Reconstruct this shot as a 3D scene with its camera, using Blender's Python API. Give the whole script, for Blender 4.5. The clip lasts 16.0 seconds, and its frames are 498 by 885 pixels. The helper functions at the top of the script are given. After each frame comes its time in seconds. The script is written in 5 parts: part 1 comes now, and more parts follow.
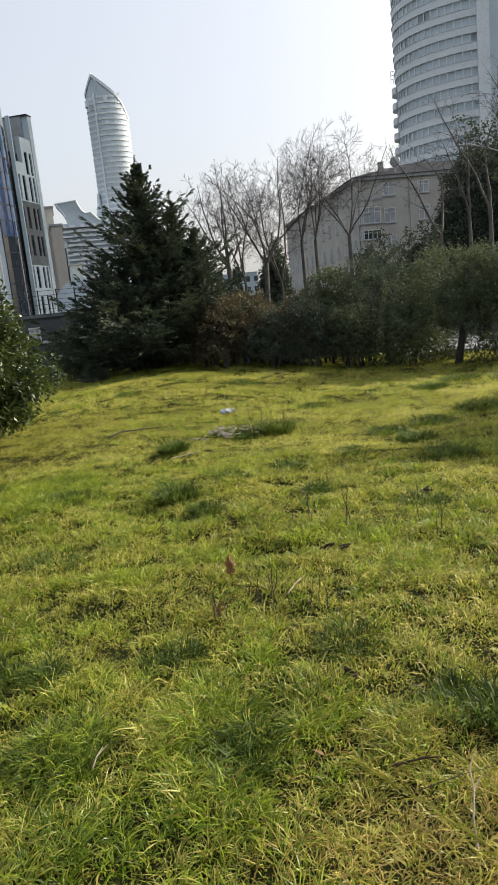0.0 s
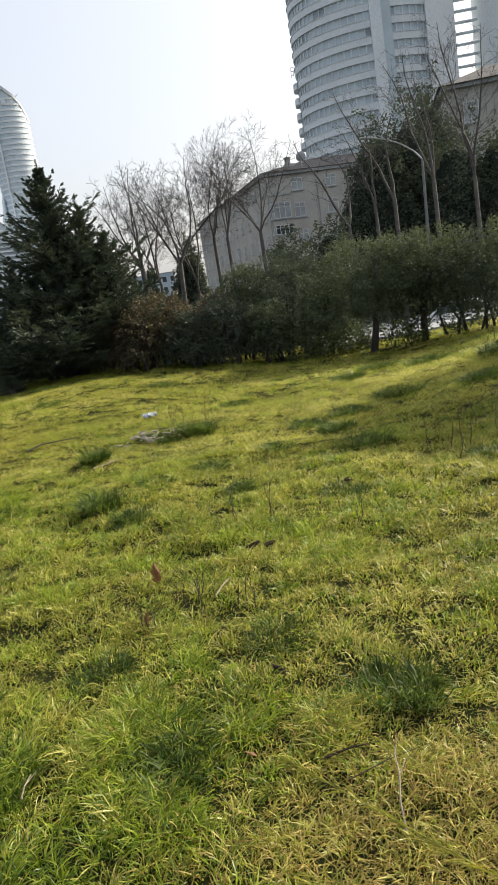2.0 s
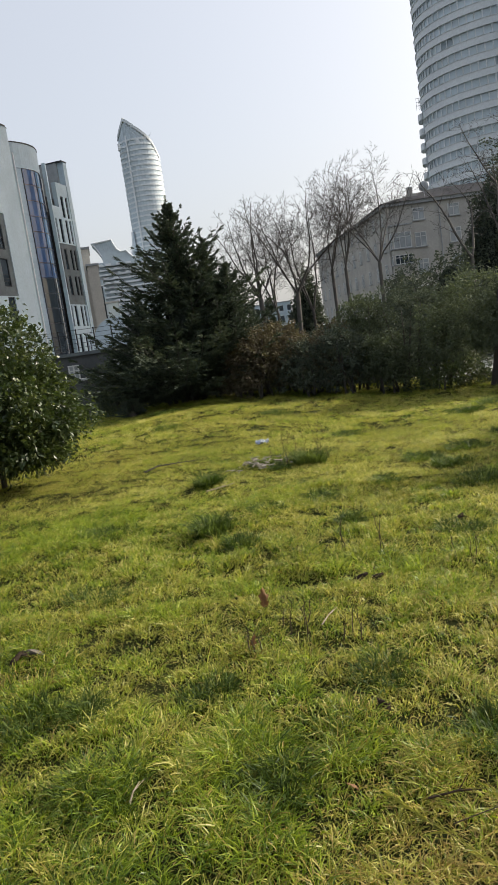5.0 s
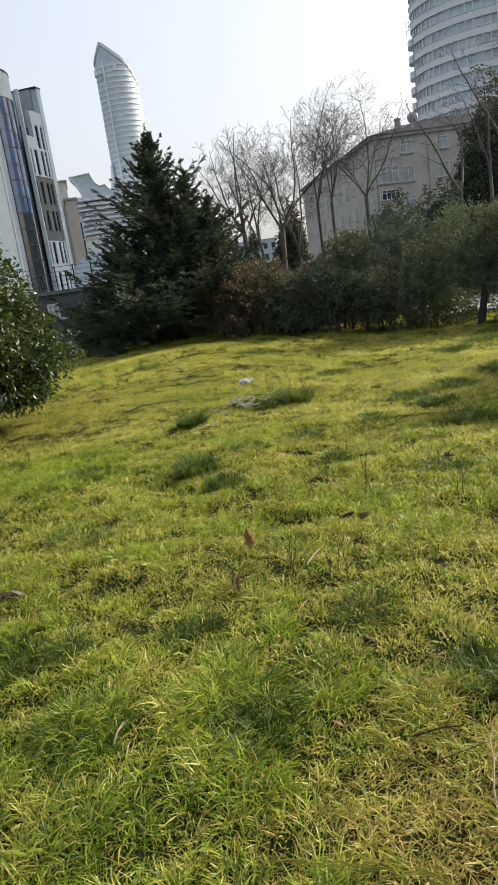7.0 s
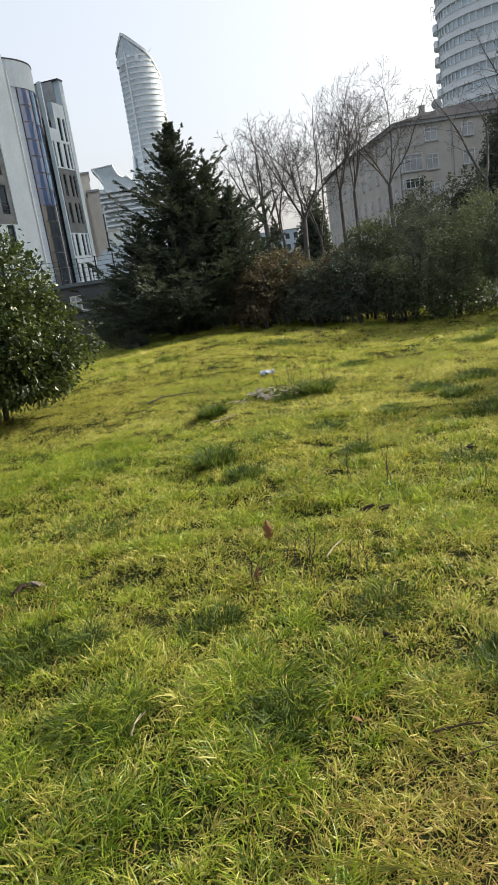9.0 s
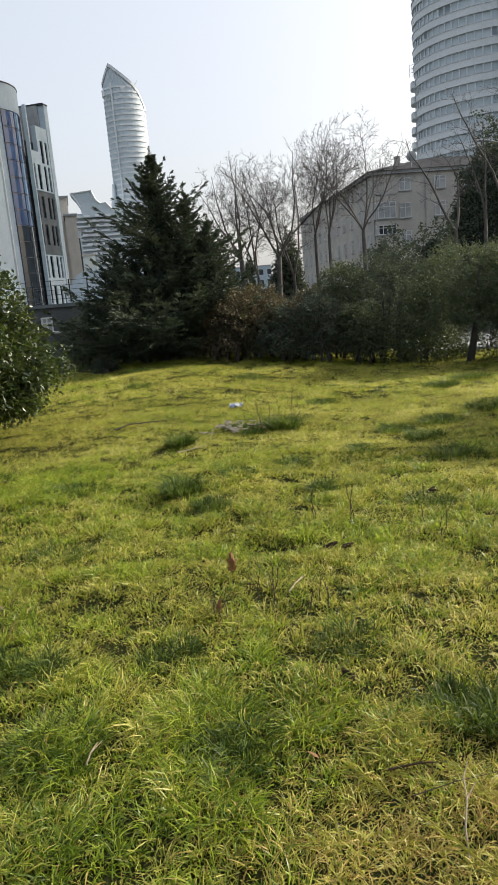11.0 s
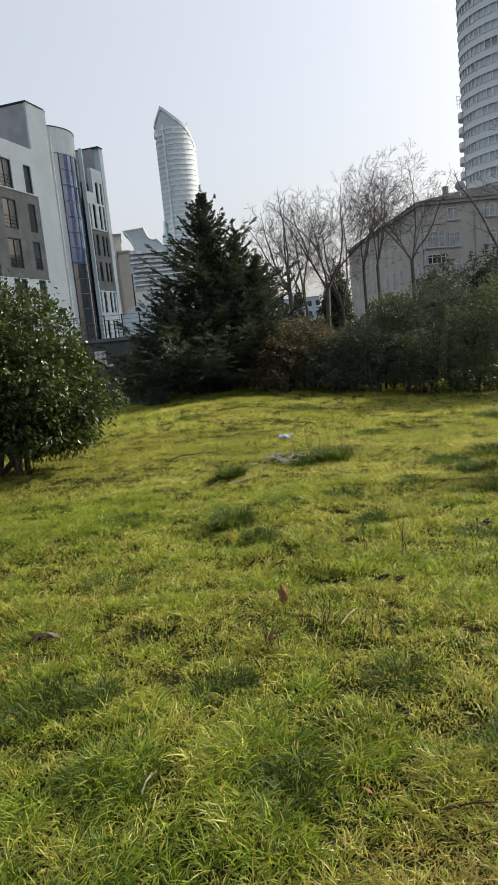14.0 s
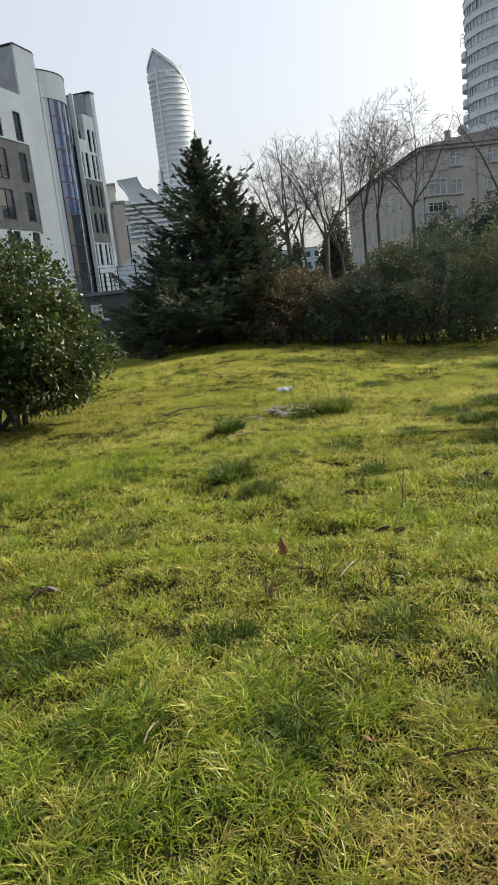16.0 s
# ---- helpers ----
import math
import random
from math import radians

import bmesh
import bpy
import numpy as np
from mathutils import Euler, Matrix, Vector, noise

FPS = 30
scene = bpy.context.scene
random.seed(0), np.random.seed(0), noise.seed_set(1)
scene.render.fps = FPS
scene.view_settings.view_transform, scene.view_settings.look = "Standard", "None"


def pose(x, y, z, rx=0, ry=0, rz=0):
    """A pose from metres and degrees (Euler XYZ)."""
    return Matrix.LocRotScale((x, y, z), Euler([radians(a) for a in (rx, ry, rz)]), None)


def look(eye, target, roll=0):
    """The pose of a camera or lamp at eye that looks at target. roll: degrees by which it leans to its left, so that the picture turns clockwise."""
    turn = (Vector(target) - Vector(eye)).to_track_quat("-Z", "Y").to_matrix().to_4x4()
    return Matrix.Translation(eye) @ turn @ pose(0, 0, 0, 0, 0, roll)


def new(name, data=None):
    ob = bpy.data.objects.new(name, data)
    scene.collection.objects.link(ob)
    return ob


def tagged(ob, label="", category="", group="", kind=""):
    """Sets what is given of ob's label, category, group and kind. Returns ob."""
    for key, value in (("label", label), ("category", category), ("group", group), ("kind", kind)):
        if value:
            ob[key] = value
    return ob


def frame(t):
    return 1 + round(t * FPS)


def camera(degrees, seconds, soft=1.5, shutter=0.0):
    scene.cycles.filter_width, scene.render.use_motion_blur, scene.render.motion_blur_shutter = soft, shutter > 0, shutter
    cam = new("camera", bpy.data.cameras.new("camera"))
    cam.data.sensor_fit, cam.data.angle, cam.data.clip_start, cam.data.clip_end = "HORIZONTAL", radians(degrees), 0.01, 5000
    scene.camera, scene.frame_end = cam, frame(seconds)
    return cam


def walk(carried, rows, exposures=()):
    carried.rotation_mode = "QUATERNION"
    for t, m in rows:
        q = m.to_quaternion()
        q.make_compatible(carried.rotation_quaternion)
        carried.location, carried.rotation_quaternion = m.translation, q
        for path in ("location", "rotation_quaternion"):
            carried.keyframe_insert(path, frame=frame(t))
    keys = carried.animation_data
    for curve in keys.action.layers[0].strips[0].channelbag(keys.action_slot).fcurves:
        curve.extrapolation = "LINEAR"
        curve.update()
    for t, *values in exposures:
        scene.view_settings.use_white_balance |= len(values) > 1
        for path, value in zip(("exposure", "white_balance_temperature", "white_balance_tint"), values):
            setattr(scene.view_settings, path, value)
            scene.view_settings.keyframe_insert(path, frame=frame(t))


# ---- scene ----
cam = camera(39.69, 16.0, soft=0.8)
EYE = 1.60
# seconds, place relative to the standing point at eye height, turn about x, y and z in degrees
PATH_ROWS = [
    (0, -0.043, -0.025, -0.024, 78.647, 5.74, 11.092),
    (0.5, -0.028, 0.013, -0.042, 77.25, 7.334, 10.34),
    (1, -0.023, 0.029, -0.036, 76.377, 8.193, 9.651),
    (1.5, 0.013, 0.025, -0.028, 76.948, 9.511, 8.913),
    (1.7, 0.028, 0.023, -0.022, 77.274, 9.967, 7.109),
    (2, 0.03, -0.006, -0.009, 77.654, 8.772, 4.431),
    (2.2, 0.031, 0.002, -0.015, 76.014, 9.396, 6.057),
    (2.5, 0.032, 0.045, -0.028, 74.797, 10.839, 10.156),
    (3, 0.035, 0.017, -0.022, 79.573, 8.717, 12.045),
    (3.5, 0.018, -0.017, -0.016, 82.229, 5.314, 11.794),
    (4, 0.028, -0.073, 0.006, 84.201, 6.099, 12.383),
    (4.2, 0.03, -0.097, 0.021, 83.927, 7.212, 13.656),
    (6.3, -0.001, -0.007, -0.012, 77.642, 8.796, 13.628),
    (6.5, -0.017, 0.002, -0.014, 77.05, 8.065, 13.399),
    (7, -0.004, 0.028, -0.026, 76.268, 8.006, 12.598),
    (7.5, -0.015, 0.046, -0.03, 75.516, 7.486, 12.506),
    (8, -0.006, 0.064, -0.038, 74.917, 7.886, 12.546),
    (8.5, 0.006, 0.056, -0.038, 74.479, 8.388, 12.85),
    (9, 0.003, 0.06, -0.034, 75.802, 8.405, 14.388),
    (9.5, -0.004, 0.051, -0.027, 75.882, 6.443, 12.695),
    (9.7, -0.006, 0.006, -0.018, 77.032, 4.846, 12.04),
    (11.8, -0.014, -0.001, -0.006, 78.272, 4.832, 12.28),
    (12, -0.01, -0.009, -0.004, 77.936, 4.968, 12.501),
    (12.5, 0.014, -0.014, 0.005, 77.679, 5.648, 12.879),
    (13, 0.028, -0.073, 0.032, 80.374, 8.073, 16.005),
    (13.5, 0.012, -0.062, 0.027, 80.283, 8.203, 17.655),
    (14, -0.012, -0.047, 0.01, 81.065, 5.616, 16.134),
    (14.5, -0.017, -0.029, 0.013, 79.664, 6.316, 16.249),
    (15, -0.021, -0.013, 0.004, 78.463, 6.399, 16.532),
    (15.5, -0.025, -0.001, 0.001, 77.486, 6.205, 16.115),
    (16, -0.023, -0.001, -0.005, 77.22, 6.097, 15.975),
]
EXPOSURES = [(0.0, 0.15), (1.0, 0.26), (2.0, 0.24), (2.5, 0.25), (3.0, 0.26), (3.5, 0.12), (4.5, 0.03), (6.5, 0.22), (8.5, 0.32), (10.0, 0.24), (12.0, 0.15), (13.5, 0.05), (14.5, 0.06), (15.5, 0.15), (16.0, 0.17)]
walk(cam, [(t, pose(x, y, EYE + z, rx, ry, rz)) for t, x, y, z, rx, ry, rz in PATH_ROWS], EXPOSURES)

# ---- world, sun ----
SUN_AZ, SUN_EL = 52.0, 33.0          # degrees from +y towards +x, above the horizon
world = bpy.data.worlds.new("sky")
scene.world = world
world.use_nodes = True
wn = world.node_tree.nodes
sky = wn.new("ShaderNodeTexSky")
sky.sky_type, sky.sun_disc = "NISHITA", False
sky.sun_elevation, sky.sun_rotation = radians(SUN_EL), radians(SUN_AZ)
sky.air_density, sky.dust_density, sky.ozone_density, sky.altitude = 1.0, 7.0, 1.0, 100
wn["Background"].inputs["Strength"].default_value = 0.11
# bright milky haze over the clear sky, stronger towards the sun
a, e = radians(SUN_AZ), radians(SUN_EL)
SUN_WAY = (math.sin(a) * math.cos(e), math.cos(a) * math.cos(e), math.sin(e))
wl = world.node_tree.links
sky_way = wn.new("ShaderNodeTexCoord")
facing = wn.new("ShaderNodeVectorMath")
facing.operation = "DOT_PRODUCT"
facing.inputs[1].default_value = SUN_WAY
wl.new(sky_way.outputs["Generated"], facing.inputs[0])
gain = wn.new("ShaderNodeMath")
gain.operation = "MULTIPLY_ADD"
gain.inputs[1].default_value, gain.inputs[2].default_value = 0.03, 0.72
wl.new(facing.outputs["Value"], gain.inputs[0])
tint = wn.new("ShaderNodeVectorMath")
tint.operation = "SCALE"
tint.inputs[0].default_value = (5.45, 5.52, 5.60)
wl.new(gain.outputs[0], tint.inputs["Scale"])
haze = wn.new("ShaderNodeMix")
haze.data_type, haze.blend_type = "RGBA", "ADD"
haze.inputs[0].default_value = 1.0
wl.new(sky.outputs[0], haze.inputs[6])
wl.new(tint.outputs[0], haze.inputs[7])
wl.new(haze.outputs[2], wn["Background"].inputs["Color"])
sun = new("sun", bpy.data.lights.new("sun", "SUN"))
sun.data.energy, sun.data.angle, sun.data.color = 6.2, radians(0.55), (1.0, 0.93, 0.80)
sun.matrix_world = look(Vector(SUN_WAY) * 50, (0, 0, 0))


# ---- materials ----
def nodes_of(name):
    m = bpy.data.materials.new(name)
    m.use_nodes = True
    return m, m.node_tree.nodes, m.node_tree.links, m.node_tree.nodes["Principled BSDF"]


def noise_node(n, l, scale, detail=4.0, rough=0.6, stretch=None):
    tc = n.new("ShaderNodeTexCoord")
    t = n.new("ShaderNodeTexNoise")
    t.inputs["Scale"].default_value, t.inputs["Detail"].default_value, t.inputs["Roughness"].default_value = scale, detail, rough
    if stretch:
        mp = n.new("ShaderNodeMapping")
        mp.inputs["Scale"].default_value = stretch
        l.new(tc.outputs["Object"], mp.inputs[0])
        l.new(mp.outputs[0], t.inputs["Vector"])
    else:
        l.new(tc.outputs["Object"], t.inputs["Vector"])
    return t.outputs["Fac"]


def ramp(n, l, fac, stops):
    r = n.new("ShaderNodeValToRGB")
    els = r.color_ramp.elements
    while len(els) < len(stops):
        els.new(0.5)
    for el, (p, c) in zip(els, stops):
        el.position, el.color = p, (*c, 1)
    l.new(fac, r.inputs["Fac"])
    return r.outputs["Color"]


def mix(n, l, fac, a, b, mode="MIX"):
    m = n.new("ShaderNodeMix")
    m.data_type, m.blend_type = "RGBA", mode
    for sock, v in ((m.inputs[0], fac), (m.inputs[6], a), (m.inputs[7], b)):
        if isinstance(v, (int, float)):
            sock.default_value = v
        elif isinstance(v, tuple):
            sock.default_value = (*v, 1)
        else:
            l.new(v, sock)
    return m.outputs[2]


def bump(n, l, height, bsdf, strength=0.3, distance=0.02):
    b = n.new("ShaderNodeBump")
    b.inputs["Strength"].default_value, b.inputs["Distance"].default_value = strength, distance
    l.new(height, b.inputs["Height"])
    l.new(b.outputs[0], bsdf.inputs["Normal"])


def surface(name, light, dark, rough=0.8, scale=3.0, fine=40.0, relief=0.2, metal=0.0, spec=0.5, stretch=None):
    """Paint, plaster, stone, bark: two colours mixed by coarse and fine noise, with relief."""
    m, n, l, p = nodes_of(name)
    coarse, grain = noise_node(n, l, scale, 6, 0.65, stretch), noise_node(n, l, fine, 3)
    c = ramp(n, l, coarse, [(0.32, dark), (0.68, light)])
    g = ramp(n, l, grain, [(0.3, (0.75, 0.75, 0.75)), (0.7, (1, 1, 1))])
    l.new(mix(n, l, 0.6, c, g, "MULTIPLY"), p.inputs["Base Color"])
    p.inputs["Roughness"].default_value, p.inputs["Metallic"].default_value = rough, metal
    p.inputs["Specular IOR Level"].default_value = spec
    bump(n, l, grain, p, relief, 0.01)
    return m


def leafy(name, stops, trans=0.35, rough=0.45, patch=1.2, spec=0.5, through_gain=1.6, vary=0.75):
    """Leaves and blades: colour by random island and by patches over the place; light passes through."""
    m, n, l, p = nodes_of(name)
    geo = n.new("ShaderNodeNewGeometry")
    coarse = noise_node(n, l, patch, 4)
    f = n.new("ShaderNodeMath")
    f.operation = "MULTIPLY_ADD"
    f.inputs[1].default_value = vary
    l.new(geo.outputs["Random Per Island"], f.inputs[0])
    s = n.new("ShaderNodeMath")
    s.operation = "MULTIPLY_ADD"
    s.inputs[1].default_value, s.inputs[2].default_value = 1.25, -0.125 - 0.5 * vary
    l.new(coarse, s.inputs[0])
    l.new(s.outputs[0], f.inputs[2])
    col = ramp(n, l, f.outputs[0], stops)
    l.new(col, p.inputs["Base Color"])
    p.inputs["Roughness"].default_value, p.inputs["Specular IOR Level"].default_value = rough, spec
    t = n.new("ShaderNodeBsdfTranslucent")
    l.new(mix(n, l, 1.0, col, (through_gain, through_gain, through_gain * 0.65), "MULTIPLY"), t.inputs["Color"])
    mx = n.new("ShaderNodeMixShader")
    mx.inputs[0].default_value = trans
    l.new(p.outputs[0], mx.inputs[1])
    l.new(t.outputs[0], mx.inputs[2])
    l.new(mx.outputs[0], n["Material Output"].inputs["Surface"])
    return m


def glazing(name, tint=(0.02, 0.03, 0.04), rough=0.06):
    m, n, l, p = nodes_of(name)
    g = noise_node(n, l, 0.6, 2)
    l.new(ramp(n, l, g, [(0.3, tint), (0.7, tuple(min(1, c * 1.6) for c in tint))]), p.inputs["Base Color"])
    p.inputs["Roughness"].default_value, p.inputs["Specular IOR Level"].default_value = rough, 0.5
    return m


M_GRASS = leafy("grass_blade", [(0.0, (0.066, 0.084, 0.016)), (0.3, (0.184, 0.200, 0.034)), (0.55, (0.322, 0.316, 0.060)), (0.8, (0.46, 0.425, 0.125)), (1.0, (0.60, 0.54, 0.25))], 0.42, 0.38, 0.5, 0.27, 1.7, 0.72)
M_CLUMP = leafy("lush_blade", [(0.0, (0.030, 0.062, 0.009)), (0.4, (0.122, 0.184, 0.015)), (0.75, (0.268, 0.328, 0.032)), (1.0, (0.43, 0.465, 0.10))], 0.42, 0.38, 0.9, 0.26, 1.75, 0.72)
M_TUFT = leafy("tussock_blade", [(0.0, (0.016, 0.032, 0.005)), (0.5, (0.044, 0.074, 0.012)), (1.0, (0.17, 0.21, 0.045))], 0.34, 0.5, 2.0, 0.15, 1.7, 0.65)
M_STRAW = leafy("dry_straw", [(0.0, (0.13, 0.095, 0.025)), (0.5, (0.27, 0.205, 0.055)), (1.0, (0.46, 0.36, 0.15))], 0.3, 0.75, 6.0, 0.15)
# Near-black soil: shade in the gaps between blades is put into its colour.
M_SOIL = surface("turf_soil_shade_dark", (0.026, 0.030, 0.010), (0.011, 0.014, 0.005), 1.0, 3.0, 45.0, 0.8, 0.0, 0.02)
M_LAUREL = leafy("laurel_leaf", [(0.0, (0.018, 0.030, 0.012)), (0.5, (0.036, 0.056, 0.017)), (1.0, (0.095, 0.115, 0.028))], 0.22, 0.40, 1.5, 0.45, 1.8)
M_SHRUB = leafy("shrub_leaf", [(0.0, (0.055, 0.070, 0.048)), (0.5, (0.085, 0.105, 0.066)), (1.0, (0.12, 0.14, 0.08))], 0.2, 0.7, 0.8, 0.15)
M_RED = leafy("russet_leaf", [(0.0, (0.075, 0.062, 0.048)), (0.5, (0.105, 0.086, 0.060)), (1.0, (0.12, 0.12, 0.066))], 0.2, 0.7, 1.2, 0.15)
M_CONIFER = leafy("conifer_spray", [(0.0, (0.032, 0.048, 0.038)), (0.5, (0.055, 0.075, 0.055)), (1.0, (0.105, 0.12, 0.075))], 0.16, 0.65, 1.0, 0.25)
M_BARK = surface("bark", (0.085, 0.075, 0.068), (0.04, 0.036, 0.032), 0.95, 6.0, 50.0, 0.5, stretch=(1, 1, 0.3))
M_PALEBARK = surface("plane_bark", (0.12, 0.11, 0.10), (0.055, 0.05, 0.045), 0.9, 4.0, 30.0, 0.4)
M_WHITE = surface("white_render", (0.50, 0.60, 0.67), (0.41, 0.50, 0.565), 0.7, 0.5, 6.0, 0.1)
M_GREYWALL = surface("stained_grey_panel", (0.15, 0.175, 0.185), (0.08, 0.092, 0.10), 0.8, 0.9, 8.0, 0.2)
M_CONCRETE = surface("concrete", (0.38, 0.40, 0.41), (0.25, 0.265, 0.275), 0.85, 0.8, 12.0, 0.2)
M_BEIGE = surface("beige_render", (0.62, 0.58, 0.50), (0.48, 0.45, 0.40), 0.85, 0.5, 6.0, 0.15)
M_OLD = surface("old_plaster", (0.46, 0.445, 0.41), (0.34, 0.33, 0.305), 0.9, 0.45, 5.0, 0.25)
M_ROOF = surface("roof_tile", (0.095, 0.088, 0.085), (0.055, 0.052, 0.05), 0.9, 0.8, 7.0, 0.4)
M_FRAME = surface("white_frame", (0.82, 0.83, 0.84), (0.70, 0.71, 0.72), 0.5, 2.0, 20.0, 0.05)
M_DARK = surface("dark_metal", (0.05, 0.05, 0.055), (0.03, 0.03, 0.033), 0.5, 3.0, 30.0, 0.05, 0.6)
M_STEEL = surface("galvanised_steel", (0.55, 0.56, 0.57), (0.42, 0.43, 0.44), 0.35, 3.0, 30.0, 0.05, 0.9)
M_GLASS = glazing("window_glass")
M_BLUEGLASS = glazing("blue_glass", (0.016, 0.052, 0.14), 0.2)
# Lighter stair panes: reflected blue sky goes into the glass colour.
M_PALEGLASS = glazing("sky_pale_glass", (0.065, 0.14, 0.25), 0.2)
# Pale house panes: their sky reflection is painted into the colour.
M_DULLGLASS = glazing("sky_sheen_glass", (0.24, 0.26, 0.27), 0.2)
M_BAR = surface("glazing_bar", (0.10, 0.12, 0.16), (0.07, 0.085, 0.11), 0.4, 3.0, 30.0, 0.05, 0.4)
# Tower tones run pale and bluish: distance haze is put into the base colours.
M_TOWERGLASS = surface("tower_glass_hazed", (0.66, 0.74, 0.79), (0.56, 0.65, 0.71), 0.5, 0.05, 0.3, 0.02)
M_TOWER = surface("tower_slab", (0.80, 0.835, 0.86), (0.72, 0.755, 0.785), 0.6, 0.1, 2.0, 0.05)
M_TOWERPANE = surface("tower_pane_hazed", (0.58, 0.66, 0.71), (0.50, 0.58, 0.63), 0.4, 0.05, 0.3, 0.02)
M_ASPHALT = surface("asphalt", (0.065, 0.065, 0.067), (0.04, 0.04, 0.042), 0.85, 0.8, 60.0, 0.3)
M_STEM = surface("dry_stem", (0.075, 0.052, 0.03), (0.04, 0.028, 0.018), 0.9, 20.0, 90.0, 0.2)


# ---- building blocks ----
class Geo:
    """Collects faces, to become one mesh."""

    def __init__(self):
        self.v, self.f = [], []

    def add(self, verts, faces):
        k = len(self.v)
        self.v += [tuple(v) for v in verts]
        self.f += [tuple(i + k for i in f) for f in faces]
        return self

    def box(self, x0, x1, y0, y1, z0, z1):
        return self.add([(x, y, z) for z in (z0, z1) for x, y in ((x0, y0), (x1, y0), (x1, y1), (x0, y1))],
                        [(3, 2, 1, 0), (4, 5, 6, 7), (0, 1, 5, 4), (1, 2, 6, 5), (2, 3, 7, 6), (3, 0, 4, 7)])

    def prism(self, outline, z0, z1):
        """An upright prism on a plan outline (counter-clockwise); z1 may be a list, one height a corner."""
        n = len(outline)
        tops = z1 if isinstance(z1, (list, tuple)) else [z1] * n
        vs = [(x, y, z0) for x, y in outline] + [(x, y, z) for (x, y), z in zip(outline, tops)]
        return self.add(vs, [tuple(range(n))[::-1], tuple(range(n, 2 * n))] + [(i, (i + 1) % n, n + (i + 1) % n, n + i) for i in range(n)])

    def tube(self, path, radii, sides=6, cap=True):
        """A round bar along a path, with one radius a point."""
        path = [Vector(p) for p in path]
        n, k = len(path), len(self.v)
        ref = Vector((0.31, 0.17, 0.94))
        for i, p in enumerate(path):
            d = (path[min(i + 1, n - 1)] - path[max(i - 1, 0)]).normalized()
            u = d.cross(ref if abs(d.dot(ref)) < 0.95 else Vector((1, 0, 0))).normalized()
            w = d.cross(u)
            for s in range(sides):
                a = 2 * math.pi * s / sides
                self.v.append(tuple(p + (u * math.cos(a) + w * math.sin(a)) * radii[i]))
        for i in range(n - 1):
            for s in range(sides):
                t = (s + 1) % sides
                self.f.append((k + i * sides + s, k + i * sides + t, k + (i + 1) * sides + t, k + (i + 1) * sides + s))
        if cap:
            self.f.append(tuple(k + s for s in range(sides))[::-1])
            self.f.append(tuple(k + (n - 1) * sides + s for s in range(sides)))
        return self

    def mesh(self, name, mat, smooth=False):
        me = bpy.data.meshes.new(name)
        me.from_pydata(self.v, [], self.f)
        me.materials.append(mat)
        if smooth:
            me.polygons.foreach_set("use_smooth", [True] * len(me.polygons))
        me.update()
        return me


def part(name, shape, mat=None, parent=None, label="", smooth=False):
    """Links a Geo, or a finished mesh, as one mesh object, under a thing or part if one is given."""
    ob = new(name, shape.mesh(name, mat, smooth) if isinstance(shape, Geo) else shape)
    if parent:
        ob.parent = parent
    return tagged(ob, label)


def thing(name, label, category, at=(0, 0, 0), turn=0.0, group="", kind=""):
    ob = new(name)
    ob.empty_display_size = 0.3
    ob.matrix_world = pose(*at, 0, 0, turn)
    return tagged(ob, label, category, group, kind)


def array_mesh(name, verts, tris, mat):
    """A triangle mesh from numpy arrays."""
    me = bpy.data.meshes.new(name)
    me.vertices.add(len(verts))
    me.vertices.foreach_set("co", np.ascontiguousarray(verts, dtype=np.float32).ravel())
    me.loops.add(tris.size)
    me.loops.foreach_set("vertex_index", np.ascontiguousarray(tris, dtype=np.int32).ravel())
    me.polygons.add(len(tris))
    me.polygons.foreach_set("loop_start", np.arange(0, tris.size, 3, dtype=np.int32))
    me.update(calc_edges=True)
    me.materials.append(mat)
    return me


def unit(v):
    return v / np.maximum(np.linalg.norm(v, axis=1, keepdims=True), 1e-9)


def leaf_mesh(name, base, way, length, width, mat, rng, fold=0.25, droop=0.0):
    """Folded pointed leaves: each starts at base, points along way, and is two triangles about its midrib."""
    n = len(base)
    way = unit(way)
    side = unit(np.cross(way, unit(rng.normal(size=(n, 3)) * 0.6 + np.array([0, 0, 1.0]))))
    up = np.cross(side, way)
    L, Wd = length[:, None], width[:, None]
    mid = base + way * L * 0.45
    tip = base + way * L - np.array([0, 0, 1.0]) * L * droop
    v = np.stack([base, mid + side * Wd + up * Wd * fold, tip, mid - side * Wd + up * Wd * fold], 1).reshape(-1, 3)
    k = np.arange(n)[:, None] * 4
    t = np.concatenate([k + [0, 1, 2], k + [0, 2, 3]], 1).reshape(-1, 3)
    return array_mesh(name, v, t, mat)


def spray_mesh(name, base, way, length, width, mat, rng):
    """Slim pointed sprays, one face each."""
    way = unit(way)
    side = unit(np.cross(way, unit(rng.normal(size=(len(base), 3)) * 0.8 + np.array([0, 0, 1.0])))) * width[:, None]
    v = np.stack([base - side * 0.6, base + way * (length * 0.35)[:, None] + side, base + way * length[:, None]], 1).reshape(-1, 3)
    return array_mesh(name, v, np.arange(len(v)).reshape(-1, 3), mat)


# ---- ground ----
def smooth01(t):
    t = np.clip(t, 0, 1)
    return t * t * (3 - 2 * t)


def hills(x, y, s, seed):
    """Smooth patchy field between 0 and 1."""
    r = np.random.default_rng(seed)
    f = 0
    for k in range(7):
        a, ph, fr = r.uniform(0, 2 * np.pi), r.uniform(0, 6.28), s * r.uniform(0.6, 2.2)
        f = f + np.sin((x * np.cos(a) + y * np.sin(a)) * fr + ph)
    return 0.5 + f / 7


